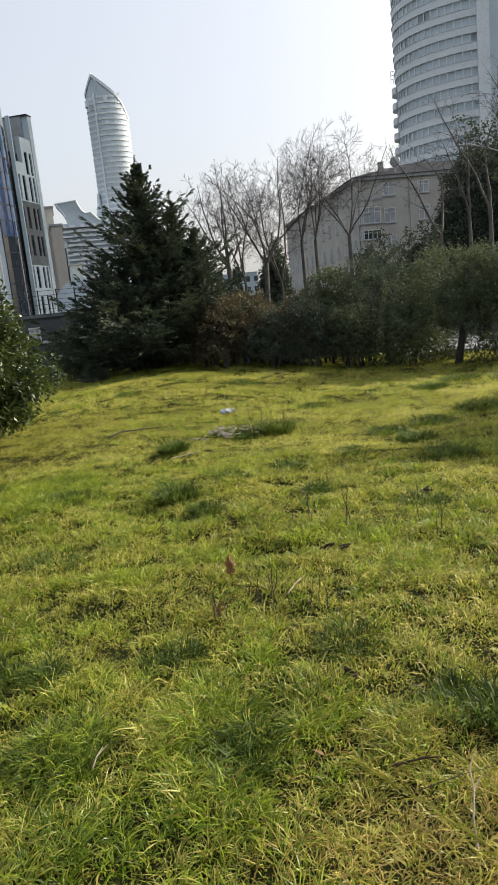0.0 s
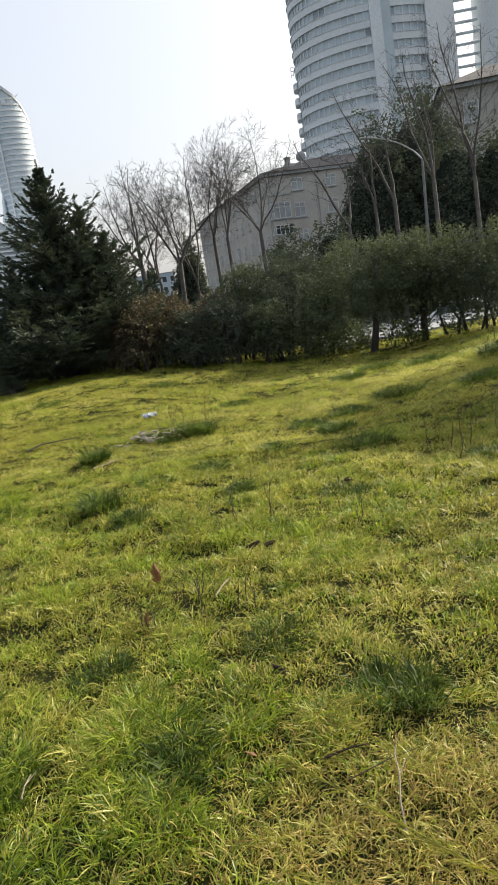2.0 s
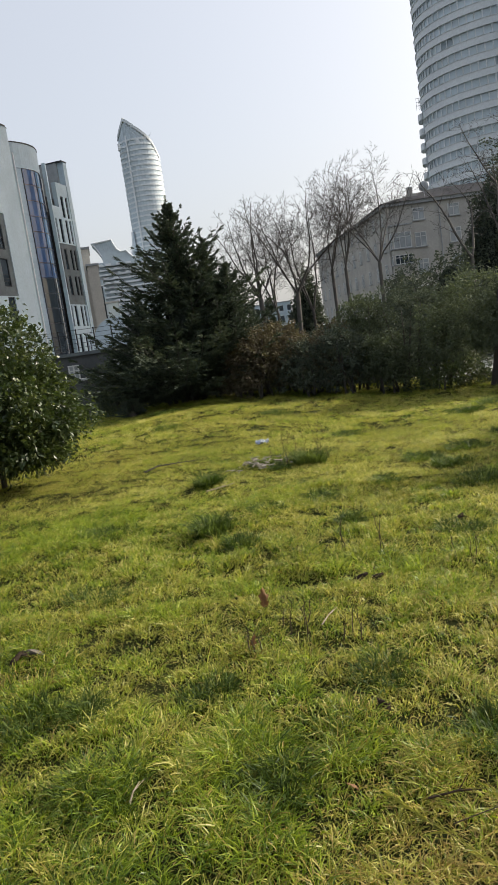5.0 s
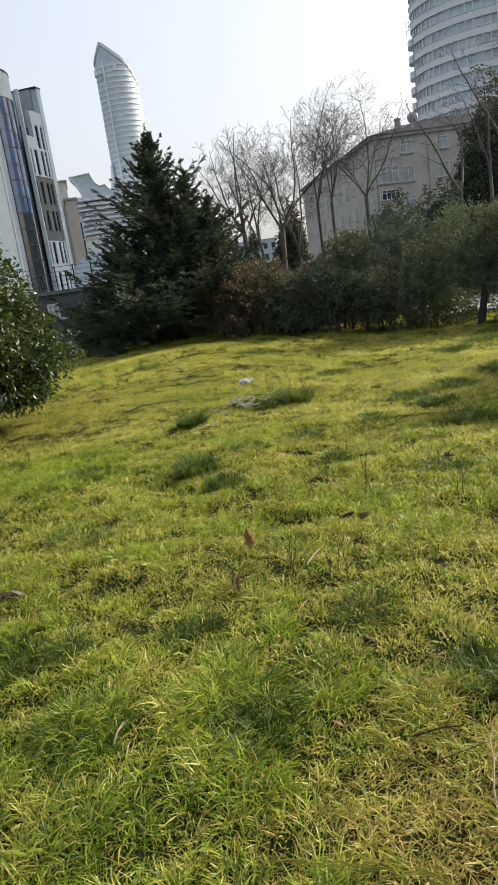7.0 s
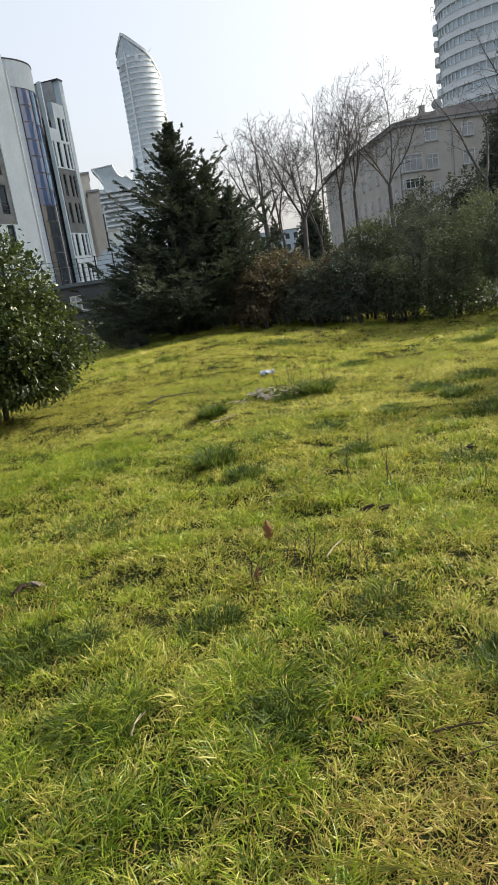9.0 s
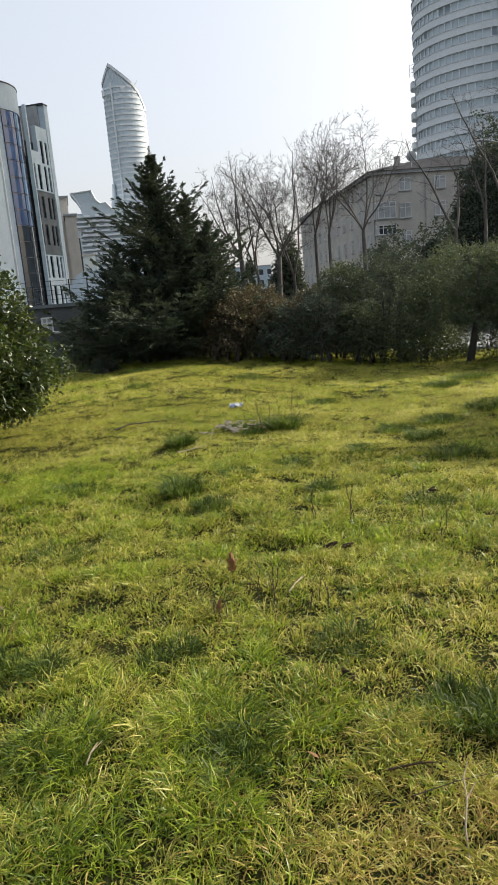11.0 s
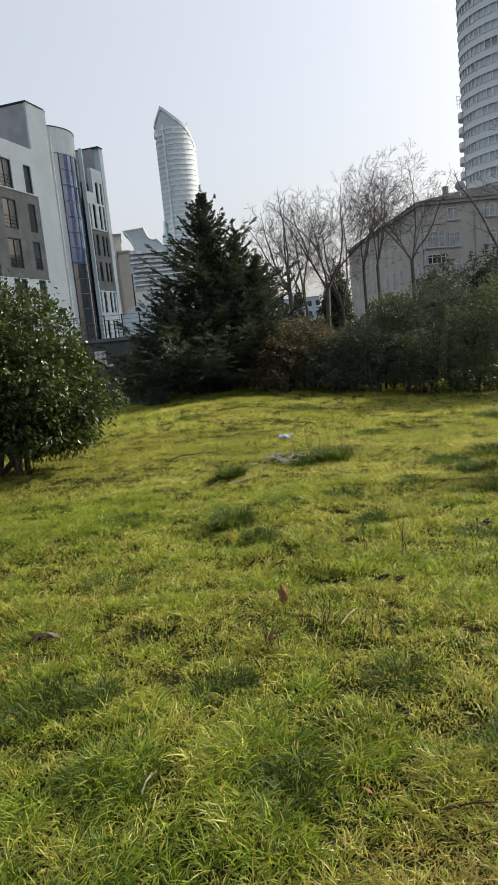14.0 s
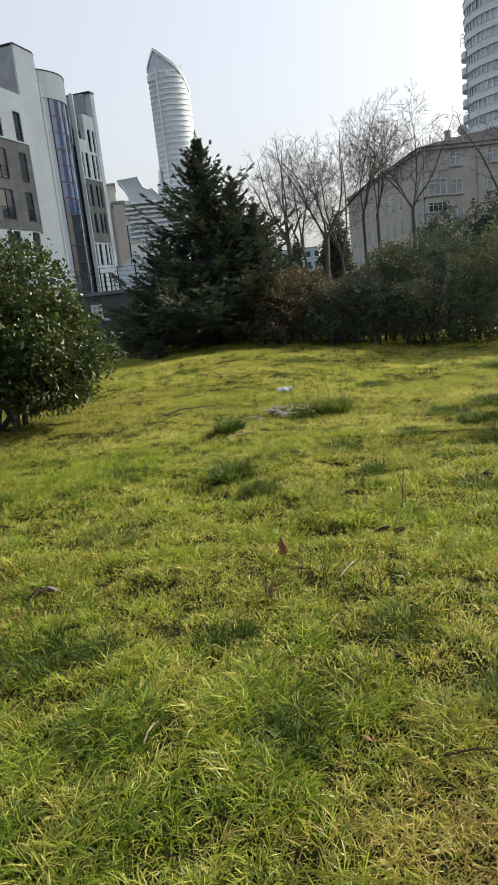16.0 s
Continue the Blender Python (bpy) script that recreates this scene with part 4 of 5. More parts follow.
def shrub(name, label, x, y, blobs, leaves, leaf, mat, seed, stems=4, group="", clump=16, category="shrub", trunk_r=0.04, base_z=0.35, width=0.24):
    """A leafy shrub: stems, and a crown of leaf clumps on uneven rounded masses (x, y, z, rx, ry, rz) about its foot."""
    rng = np.random.default_rng(seed)
    t = thing(name, label, category, (x, y, float(lie(x, y))), group=group)
    g, rise = Geo(), float(tilt(x, y)) if name != "low_shrub" else 0.0             # crowns keep their level where the ground leans
    blobs = [(bx, by, bz - rise, rx, ry, rz) for bx, by, bz, rx, ry, rz in blobs]
    for k in range(stems):
        bx, by, bz, rx, ry, rz = blobs[k % len(blobs)]
        a = rng.uniform(0, 6.28)
        foot = Vector((0.14 * math.cos(a) * stems / 3, 0.14 * math.sin(a) * stems / 3, -0.05))
        top = Vector((bx + rng.uniform(-0.4, 0.4) * rx, by + rng.uniform(-0.4, 0.4) * ry, bz + 0.3 * rz))
        mid = foot.lerp(top, 0.45) + Vector((rng.uniform(-0.08, 0.08), rng.uniform(-0.08, 0.08), 0.1))
        g.tube([foot, mid, top], [trunk_r, trunk_r * 0.75, trunk_r * 0.3], 6)
    part("trunk", g, M_BARK, t, smooth=True)
    vol = np.array([b[3] * b[4] * b[5] for b in blobs]) ** (2 / 3)
    base, way = [], []
    for b, share in zip(blobs, vol / vol.sum()):
        n = max(8, int(leaves * share / clump))
        dirs = unit(rng.normal(size=(n, 3)))
        ph = rng.uniform(0, 6.28, 6)
        lump = 1 + 0.16 * np.sin(dirs[:, 0] * 5 + ph[0]) * np.sin(dirs[:, 1] * 5 + ph[1]) + 0.12 * np.sin(dirs[:, 2] * 7 + ph[2] + dirs[:, 0] * 4) + 0.08 * np.sin(11 * dirs[:, 1] + ph[3])
        rad = lump * rng.uniform(0.45, 1.0, n) ** 0.45
        c = np.array(b[:3]) + dirs * rad[:, None] * np.array(b[3:])
        keep = c[:, 2] > base_z * rng.uniform(0.6, 1.4, n)
        c, dirs = c[keep], dirs[keep]
        m = len(c)
        off = rng.normal(size=(m, clump, 3)) * leaf * 0.75
        w = dirs[:, None, :] * 0.8 + rng.normal(size=(m, clump, 3)) * 0.75 + np.array([0, 0, 0.15])
        base.append((c[:, None, :] + off).reshape(-1, 3))
        way.append(w.reshape(-1, 3))
    base, way = np.concatenate(base), np.concatenate(way)
    n = len(base)
    part("crown", leaf_mesh("crown", base, way, leaf * rng.uniform(0.7, 1.3, n), leaf * width * rng.uniform(0.7, 1.2, n), mat, rng, droop=0.15), None, t)
    return t


# Filler shell inside crowns; shade of the deep foliage is in its dark colour.
M_HEART = surface("shade_dark_filler", (0.045, 0.055, 0.045), (0.022, 0.028, 0.022), 1.0, 9.0, 60.0, 0.8, 0.0, 0.05)


def conifer(name, label, x, y, height, radius, seed, branches=150, mat=M_CONIFER, group="", spray=0.11, broad=0.11, tips=((0, 0, 1.0, 1.0),), low=0.1, density=1.0, heart=False):
    """A dense feathery evergreen: leaders, upswept branches and fine sprays. tips: offset, share of height and of radius of each leader."""
    rng = np.random.default_rng(seed)
    t = thing(name, label, "tree", (x, y, float(lie(x, y))), group=group)
    wood, base, way, size = Geo(), [], [], []
    height = height - float(lie(x, y))
    up = np.array([0, 0, 1.0])
    for ox, oy, hs, rs in tips:
        H, R = height * hs, radius * rs
        wood.tube([(ox * 0.3, oy * 0.3, -0.1), (ox, oy, H * 0.4), (ox, oy, H * 0.99)], [0.13 * hs, 0.06 * hs, 0.008], 7)
        n = int(160 * density * hs)                # leader shoot
        z = H * (1 - 0.17 * rng.random(n) ** 1.2)
        a, q = rng.uniform(0, 6.28, n), (H - z) * 0.13
        base.append(np.stack([ox + q * np.cos(a), oy + q * np.sin(a), z], 1))
        way.append(np.stack([np.cos(a) * 0.5, np.sin(a) * 0.5, np.full(n, 0.8)], 1) + rng.normal(size=(n, 3)) * 0.2)
        size.append(spray * rng.uniform(0.6, 1.1, n))
        n = int(2200 * density * hs)               # short shoots close to the stem
        v = rng.random(n)
        z, a, q = H * (0.25 + 0.68 * v), rng.uniform(0, 6.28, n), R * 0.3 * (1.02 - v) * rng.random(n) ** 0.6 + 0.05
        base.append(np.stack([ox + q * np.cos(a), oy + q * np.sin(a), z], 1))
        way.append(np.stack([np.cos(a), np.sin(a), np.full(n, 0.6)], 1) + rng.normal(size=(n, 3)) * 0.3)
        size.append(spray * rng.uniform(0.8, 1.5, n))
        for k in range(int(branches * hs * rs)):
            u = rng.random() ** 1.0
            z = low + (H * 0.96 - low) * u
            a = rng.uniform(0, 6.28)
            reach = R * ((1 - u) ** 0.95 * 0.97 + 0.015) * rng.choice([0.55, 0.8, 1.0, 1.2, 1.45], p=[0.25, 0.3, 0.25, 0.14, 0.06]) * rng.uniform(0.85, 1.1)
            rise = rng.uniform(0.0, 0.38) + 0.55 * u
            out = np.array([math.cos(a), math.sin(a), 0])
            lat = np.cross(out, up)
            p0 = np.array([ox * min(1, z / (0.4 * H)), oy * min(1, z / (0.4 * H)), z])

            def along(s):
                return p0 + out * (reach * s)[:, None] + up * (reach * (rise * s * s + 0.04 * s))[:, None]
            wood.tube(along(np.array([0, 0.35, 0.7, 1.0])), [0.015 + 0.01 * reach, 0.013, 0.008, 0.003], 4, False)
            # branchlets, swept forward in the branch's plane, and sprays along each
            nb = int((7 + 17 * reach) * density)
            s = rng.uniform(0.03, 1.0, nb) ** 0.85
            root = along(s)
            sw = rng.choice([-1, 1], nb) * rng.uniform(0.35, 1.0, nb)
            d = unit(out + lat * sw[:, None] + up * (rng.uniform(-0.15, 0.35, nb) + rise * s)[:, None])
            ln = (0.34 * reach * (1.12 - s) + 0.03 + 0.09 * (1 - u)) * rng.uniform(0.6, 1.2, nb)
            per = 27
            f = rng.uniform(0.05, 1.0, (nb, per))
            c = root[:, None, :] + d[:, None, :] * (ln[:, None] * f)[:, :, None] - up * (0.12 * ln[:, None] * f * f)[:, :, None]
            w = d[:, None, :] + rng.normal(size=(nb, per, 3)) * 0.3
            base.append(c.reshape(-1, 3)), way.append(w.reshape(-1, 3)), size.append(spray * (1.1 - 0.35 * u) * rng.uniform(0.6, 1.25, nb * per))
    base, way, size = np.concatenate(base), np.concatenate(way), np.concatenate(size)
    part("trunk", wood, M_BARK, t, smooth=True)
    if heart:                                      # dark filler shell for each leader, shade put into its colour
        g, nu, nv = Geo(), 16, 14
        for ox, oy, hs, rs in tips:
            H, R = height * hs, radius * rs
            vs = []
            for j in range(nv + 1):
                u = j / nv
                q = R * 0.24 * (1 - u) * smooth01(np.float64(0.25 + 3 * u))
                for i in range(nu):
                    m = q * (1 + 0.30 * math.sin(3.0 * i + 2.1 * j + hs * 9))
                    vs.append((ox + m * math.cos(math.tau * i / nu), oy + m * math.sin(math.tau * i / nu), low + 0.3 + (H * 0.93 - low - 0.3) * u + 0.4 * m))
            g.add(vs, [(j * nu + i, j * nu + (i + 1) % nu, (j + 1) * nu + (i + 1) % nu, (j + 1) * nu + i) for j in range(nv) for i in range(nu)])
        part("crown_filler", g, M_HEART, t, "added filler shell with crown shade in its dark colour", True)
    part("crown", spray_mesh("crown", base, way, size, size * broad, mat, rng), None, t)
    return t


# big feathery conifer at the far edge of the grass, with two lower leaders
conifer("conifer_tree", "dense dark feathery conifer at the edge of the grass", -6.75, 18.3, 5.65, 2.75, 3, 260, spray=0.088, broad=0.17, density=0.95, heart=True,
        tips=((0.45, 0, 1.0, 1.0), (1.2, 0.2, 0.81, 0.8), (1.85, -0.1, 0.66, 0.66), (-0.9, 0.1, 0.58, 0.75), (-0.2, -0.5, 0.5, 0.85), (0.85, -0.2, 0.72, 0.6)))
shrub("evergreen_shrub", "low dark evergreen shrub beside the conifer", -8.6, 18.0, [(0, 0, 0.9, 0.8, 0.8, 0.85), (0.4, -0.2, 0.6, 0.8, 0.7, 0.6)], 5000, 0.08, M_SHRUB, 30, 3, base_z=0.1)
# broad laurel beside the path
shrub("laurel_bush", "broad glossy evergreen laurel bush standing on the grass", -5.95, 8.1,
      [(-0.05, 0, 1.55, 1.15, 1.1, 1.0), (0.5, -0.1, 1.15, 0.95, 0.9, 0.75), (-0.6, 0.2, 1.45, 0.95, 1.0, 0.9), (0.45, 0, 0.85, 1.0, 1.0, 0.42), (0.75, -0.2, 0.6, 0.55, 0.6, 0.32)], 60000, 0.074, M_LAUREL, 7, 5, trunk_r=0.05, base_z=0.34, width=0.28)

# evergreen hedge along the back of the lot: bearing, distance, half width, top, material
M_DARKEVER = leafy("dark_evergreen_leaf", [(0.0, (0.050, 0.064, 0.054)), (0.5, (0.076, 0.094, 0.074)), (1.0, (0.11, 0.125, 0.085))], 0.15, 0.75, 0.8, 0.12)
HEDGE = [(-16.6, 19.6, 0.95, 2.3, M_DARKEVER), (-15.0, 18.6, 0.7, 1.45, M_RED), (-13.4, 18.3, 0.95, 1.9, M_RED), (-11.4, 18.9, 0.8, 2.15, M_RED), (-10.0, 18.0, 0.7, 1.45, M_DARKEVER), (-8.0, 18.6, 1.0, 1.85, M_RED), (-6.6, 17.9, 0.7, 1.75, M_DARKEVER),
         (-4.7, 18.9, 0.85, 2.5, M_SHRUB), (-3.2, 17.8, 0.6, 1.5, M_SHRUB), (-1.0, 18.9, 1.2, 2.75, M_DARKEVER), (1.5, 17.9, 0.75, 1.8, M_SHRUB), (11.6, 17.6, 1.2, 2.5, M_SHRUB), (14.4, 17.2, 1.2, 2.3, M_DARKEVER), (18.0, 17.0, 1.5, 2.6, M_SHRUB),
         (-13.4, 20.8, 1.1, 1.7, M_DARKEVER), (-9.2, 20.8, 1.1, 1.6, M_DARKEVER), (-6.4, 20.9, 1.2, 1.7, M_DARKEVER), (-2.6, 21.0, 1.2, 2.0, M_DARKEVER), (2.6, 19.3, 0.9, 2.5, M_DARKEVER)]
rnd = random.Random(77)
for i, (az, d, r, top, mat) in enumerate(HEDGE):
    x, y, _ = at_bearing(az, d)
    label = "russet-leaved shrub in the dark hedge" if mat is M_RED else "dark evergreen shrub in the hedge row"
    blobs = [(0, 0, top * 0.5, r, r, top * 0.40), (0, 0, 0.3, r * 1.05, r * 0.9, 0.4)]
    for k in range(6):
        a, z = rnd.uniform(0, 6.28), rnd.uniform(0.3, 0.8)
        s = rnd.uniform(0.38, 0.6)
        q = r * (1.05 - s) * (1.25 - z)
        blobs.append((q * math.cos(a), q * math.sin(a), top * min(z, 1 - s * r / top * 0.9), r * s, r * s, r * s * 0.9))
    shrub("hedge_shrub", label, x, y, blobs, 8500, rnd.uniform(0.055, 0.085), mat, 40 + i, 6, "hedge row", 14, base_z=0.2, width=0.3, trunk_r=0.035)
for az, d, blobs, n, seed in ((5.2, 16.8, [(0, 0, 1.7, 1.15, 1.1, 0.75), (0.8, 0.2, 1.45, 0.95, 0.9, 0.8), (-0.7, 0.1, 1.15, 0.85, 0.9, 0.85), (0.2, -0.2, 0.95, 0.9, 0.8, 0.45)], 14000, 70),
                              (9.2, 17.2, [(0, 0, 1.7, 1.15, 1.0, 0.8), (-0.5, 0, 1.4, 0.9, 0.8, 0.65), (0.7, 0.1, 1.15, 0.85, 0.8, 0.65)], 11000, 71),
                              # Unseen third tree, added to throw a shadow tongue on the lawn.
                              (24.0, 13.2, [(0, 0, 2.2, 1.1, 1.1, 0.9), (0.5, 0.3, 2.6, 0.9, 0.9, 0.8)], 8000, 72)):
    x, y, _ = at_bearing(az, d)
    shrub("small_tree", "round-crowned dark evergreen tree with a short trunk", x, y, blobs, n, 0.075, M_SHRUB, seed, 1, "hedge row", 14, "tree", 0.10, 0.55)

# Unseen tree, added so its high crown drops a shadow patch on the grass.
shrub("small_tree", "unseen high-crowned tree added to cast a shadow on the lawn", 8.9, 13.0, [(0, 0, 6.0, 1.15, 1.15, 0.85), (0.5, 0.2, 5.5, 0.9, 0.9, 0.7), (-0.4, -0.5, 5.6, 0.8, 0.8, 0.6)], 9000, 0.12, M_SHRUB, 74, 1, "trees beside the lot", 14, "tree", 0.09, 4.2, 0.35)

# low glossy shrubs in the gap under the small trees
for i, (az, d, r, top) in enumerate(((-0.4, 17.2, 0.5, 0.55), (1.2, 17.0, 0.55, 0.6), (2.8, 17.3, 0.6, 0.7), (3.9, 17.6, 0.4, 0.3), (6.6, 17.4, 0.6, 0.6), (7.8, 17.0, 0.5, 0.5))):
    x, y, _ = at_bearing(az, d)
    shrub("low_shrub", "low loose shrub with small glossy leaves", x, y, [(0, 0, top * 0.5, r, r * 0.8, top * 0.5), (0.4 * r, 0, top * 0.6, r * 0.5, r * 0.5, top * 0.4)], 900, 0.065, M_LAUREL, 120 + i, 3, "low shrubs", 8, trunk_r=0.012, base_z=0.06, width=0.3)

# dark evergreens behind the hedge
for az, d, h, r, seed in ((-12.0, 27.0, 3.2, 0.9, 82), (-13.3, 26.0, 2.9, 0.8, 83)):
    x, y, _ = at_bearing(az, d)
    conifer("evergreen_tree", "dark evergreen tree behind the hedge", x, y, h, r, seed, 90, group="evergreens behind the hedge", spray=0.13)
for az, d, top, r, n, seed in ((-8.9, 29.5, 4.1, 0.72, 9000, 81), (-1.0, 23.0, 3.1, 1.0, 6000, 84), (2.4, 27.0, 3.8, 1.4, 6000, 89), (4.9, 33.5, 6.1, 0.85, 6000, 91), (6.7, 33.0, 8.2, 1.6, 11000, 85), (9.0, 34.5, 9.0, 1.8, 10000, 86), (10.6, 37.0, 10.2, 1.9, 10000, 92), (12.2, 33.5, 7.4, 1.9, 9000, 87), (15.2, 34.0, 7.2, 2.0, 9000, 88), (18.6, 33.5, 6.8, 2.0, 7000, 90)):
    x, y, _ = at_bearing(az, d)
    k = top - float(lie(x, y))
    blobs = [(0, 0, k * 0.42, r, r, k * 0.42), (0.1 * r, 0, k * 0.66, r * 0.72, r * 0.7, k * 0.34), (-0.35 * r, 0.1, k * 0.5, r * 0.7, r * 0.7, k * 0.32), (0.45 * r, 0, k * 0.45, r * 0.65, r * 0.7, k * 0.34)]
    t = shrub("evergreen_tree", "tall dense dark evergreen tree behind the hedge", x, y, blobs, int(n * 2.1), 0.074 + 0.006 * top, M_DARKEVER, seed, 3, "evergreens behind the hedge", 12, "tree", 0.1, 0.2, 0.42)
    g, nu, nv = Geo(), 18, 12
    for bx, by, bz, rx, ry, rz in blobs:           # added dark shell fills the crown, interior shade painted into it
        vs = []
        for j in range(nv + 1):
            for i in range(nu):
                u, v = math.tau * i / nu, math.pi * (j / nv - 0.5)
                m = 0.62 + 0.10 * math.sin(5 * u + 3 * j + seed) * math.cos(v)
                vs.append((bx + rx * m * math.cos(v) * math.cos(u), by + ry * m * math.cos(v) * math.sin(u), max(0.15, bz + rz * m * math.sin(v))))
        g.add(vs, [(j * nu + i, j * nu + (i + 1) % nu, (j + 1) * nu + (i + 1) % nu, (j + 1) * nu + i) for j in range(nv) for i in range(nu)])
    part("crown_filler", g, M_HEART, t, "added filler shell with crown shade in its dark colour", True)

# leafless trees: bearing, distance, height, trunk, seed, height of the fork, stems, spread
for row in ((-12.4, 26.0, 6.6, 0.10, 1, 2.9, 6, 0.66, 0.98), (-11.4, 27.5, 6.4, 0.07, 6, 2.6, 3, 0.35, 0.98), (-9.7, 26.5, 7.1, 0.10, 2, 3.0, 5, 0.5, 0.98), (-8.3, 27.5, 7.0, 0.07, 7, 2.4, 3, 0.3, 0.98), (-6.4, 27.0, 7.8, 0.072, 3, 3.8, 4, 0.42, 0.98), (-5.3, 26.0, 7.6, 0.072, 4, 3.8, 4, 0.4, 0.98), (-2.8, 25.5, 7.7, 0.082, 5, 3.9, 5, 0.6, 0.98),
            (4.2, 27.0, 6.8, 0.08, 10, 3.2, 2, 0.45, 1.4), (6.4, 28.0, 7.6, 0.075, 11, 4.0, 2, 0.25, 1.4), (7.9, 28.5, 8.6, 0.085, 12, 4.0, 2, 0.22, 1.4), (11.0, 28.0, 9.6, 0.09, 13, 4.6, 3, 0.3, 1.4), (14.0, 29.0, 10.5, 0.09, 14, 4.6, 3, 0.3, 1.4)):
    bare_tree(*row)


# ---- road, cars and street lamp behind the hedge ----
def road():
    n = 60
    xs = np.linspace(-60, 60, n)
    ys = np.array([27.0, 29.0, 31.0, 34.0])
    g = Geo()
    for a in range(n - 1):
        for k in range(3):
            q = [(xs[a], ys[k]), (xs[a + 1], ys[k]), (xs[a + 1], ys[k + 1]), (xs[a], ys[k + 1])]
            g.add([(x, y, float(lie(x, y)) + 0.03) for x, y in q], [(0, 1, 2, 3)])
    tagged(part("road", g, M_ASPHALT), "grey asphalt road behind the hedge", "road", kind="structure")


def pavement():
    """Pale paving between the road and the gap in the hedge."""
    xs, ys = np.linspace(0.2, 12.0, 30), np.linspace(19.5, 27.0, 24)
    g = Geo()
    for a in range(len(xs) - 1):
        for k in range(len(ys) - 1):
            q = [(xs[a], ys[k]), (xs[a + 1], ys[k]), (xs[a + 1], ys[k + 1]), (xs[a], ys[k + 1])]
            g.add([(x, y, float(lie(x, y)) + 0.07) for x, y in q], [(0, 1, 2, 3)])
        x0, x1, y0 = xs[a], xs[a + 1], ys[0]
        g.add([(x0, y0, float(lie(x0, y0)) - 0.1), (x1, y0, float(lie(x1, y0)) - 0.1), (x1, y0, float(lie(x1, y0)) + 0.07), (x0, y0, float(lie(x0, y0)) + 0.07)], [(0, 1, 2, 3)])
    tagged(part("pavement", g, M_CONCRETE), "pale concrete paving behind the hedge", "pavement", kind="structure")


def paint(name, colour):
    m, n, l, p = nodes_of(name)
    dust = noise_node(n, l, 4.0, 5)
    l.new(mix(n, l, ramp(n, l, dust, [(0.4, (0, 0, 0)), (0.8, (0.25, 0.25, 0.25))]), colour, (0.35, 0.33, 0.30)), p.inputs["Base Color"])
    p.inputs["Roughness"].default_value, p.inputs["Coat Weight"].default_value = 0.3, 0.8
    return m


M_CHROME = surface("chrome", (0.85, 0.86, 0.88), (0.80, 0.81, 0.83), 0.08, 3.0, 30.0, 0.0, 1.0)


def car(az, d, turn, colour, label):
    x, y, _ = at_bearing(az, d)
    t = thing("car", label, "car", (x, y, float(lie(x, y)) + 0.03), turn, "parked cars")
    side = [(-2.05, 0.28), (-2.1, 0.62), (-1.95, 0.92), (-1.5, 0.98), (-0.95, 1.42), (0.45, 1.45), (1.05, 1.0), (1.85, 0.88), (2.1, 0.62), (2.08, 0.28)]
    n = len(side)

    def loft(points, ws):
        vs = [(px, s * w, pz) for s in (-1, 1) for (px, pz), w in zip(points, ws)]
        k = len(points)
        return Geo().add(vs, [tuple(range(k)), tuple(range(k, 2 * k))[::-1]] + [(i, i + k, (i + 1) % k + k, (i + 1) % k) for i in range(k)])
    body = part("body", loft(side, [0.84, 0.86, 0.85, 0.82, 0.66, 0.66, 0.8, 0.82, 0.85, 0.83]), colour, t)
    b = body.modifiers.new("round", "BEVEL")
    b.width, b.segments, b.limit_method = 0.05, 2, "ANGLE"
    for name, p0, p1, w0, w1 in (("windscreen", (1.0, 1.05), (0.5, 1.41), 0.74, 0.62), ("rear_window", (-1.42, 1.03), (-1.0, 1.38), 0.74, 0.62)):
        o = 0.03 if p0[0] > 0 else -0.03
        part(name, Geo().add([(p0[0] + o, -w0, p0[1] + 0.02), (p0[0] + o, w0, p0[1] + 0.02), (p1[0] + o, w1, p1[1] + 0.02), (p1[0] + o, -w1, p1[1] + 0.02),
                              (p0[0], -w0, p0[1]), (p0[0], w0, p0[1]), (p1[0], w1, p1[1]), (p1[0], -w1, p1[1])], [(0, 1, 2, 3), (7, 6, 5, 4), (0, 4, 5, 1), (1, 5, 6, 2), (2, 6, 7, 3), (3, 7, 4, 0)]), M_GLASS, t)
    for s in (-1, 1):
        part("side_window", Geo().add([(-1.35, s * 0.815, 1.02), (0.9, s * 0.80, 1.04), (0.4, s * 0.69, 1.38), (-0.9, s * 0.69, 1.36), (-1.35, s * 0.78, 1.02), (0.9, s * 0.77, 1.04), (0.4, s * 0.66, 1.38), (-0.9, s * 0.66, 1.36)],
                                      [(0, 1, 2, 3), (7, 6, 5, 4), (0, 4, 5, 1), (1, 5, 6, 2), (2, 6, 7, 3), (3, 7, 4, 0)]), M_GLASS, t)
        part("headlight", Geo().box(2.0, 2.12, s * 0.62 - 0.14, s * 0.62 + 0.14, 0.62, 0.76), M_FRAME, t)
        part("tail_light", Geo().box(-2.13, -2.04, s * 0.66 - 0.12, s * 0.66 + 0.12, 0.66, 0.84), M_ROOF, t)
        g, n_u = Geo(), 12
        ring = [[(0.75 + 0.09 * math.cos(math.pi * (j / 8 - 0.5)) * math.cos(math.tau * i / n_u), s * 0.97 + 0.12 * math.cos(math.pi * (j / 8 - 0.5)) * math.sin(math.tau * i / n_u), 1.08 + 0.08 * math.sin(math.pi * (j / 8 - 0.5))) for i in range(n_u)] for j in range(9)]
        g.add([p for r in ring for p in r], [(j * n_u + i, j * n_u + (i + 1) % n_u, (j + 1) * n_u + (i + 1) % n_u, (j + 1) * n_u + i) for j in range(8) for i in range(n_u)])
        part("side_mirror", g, M_CHROME, t, "rounded chrome side mirror", True)
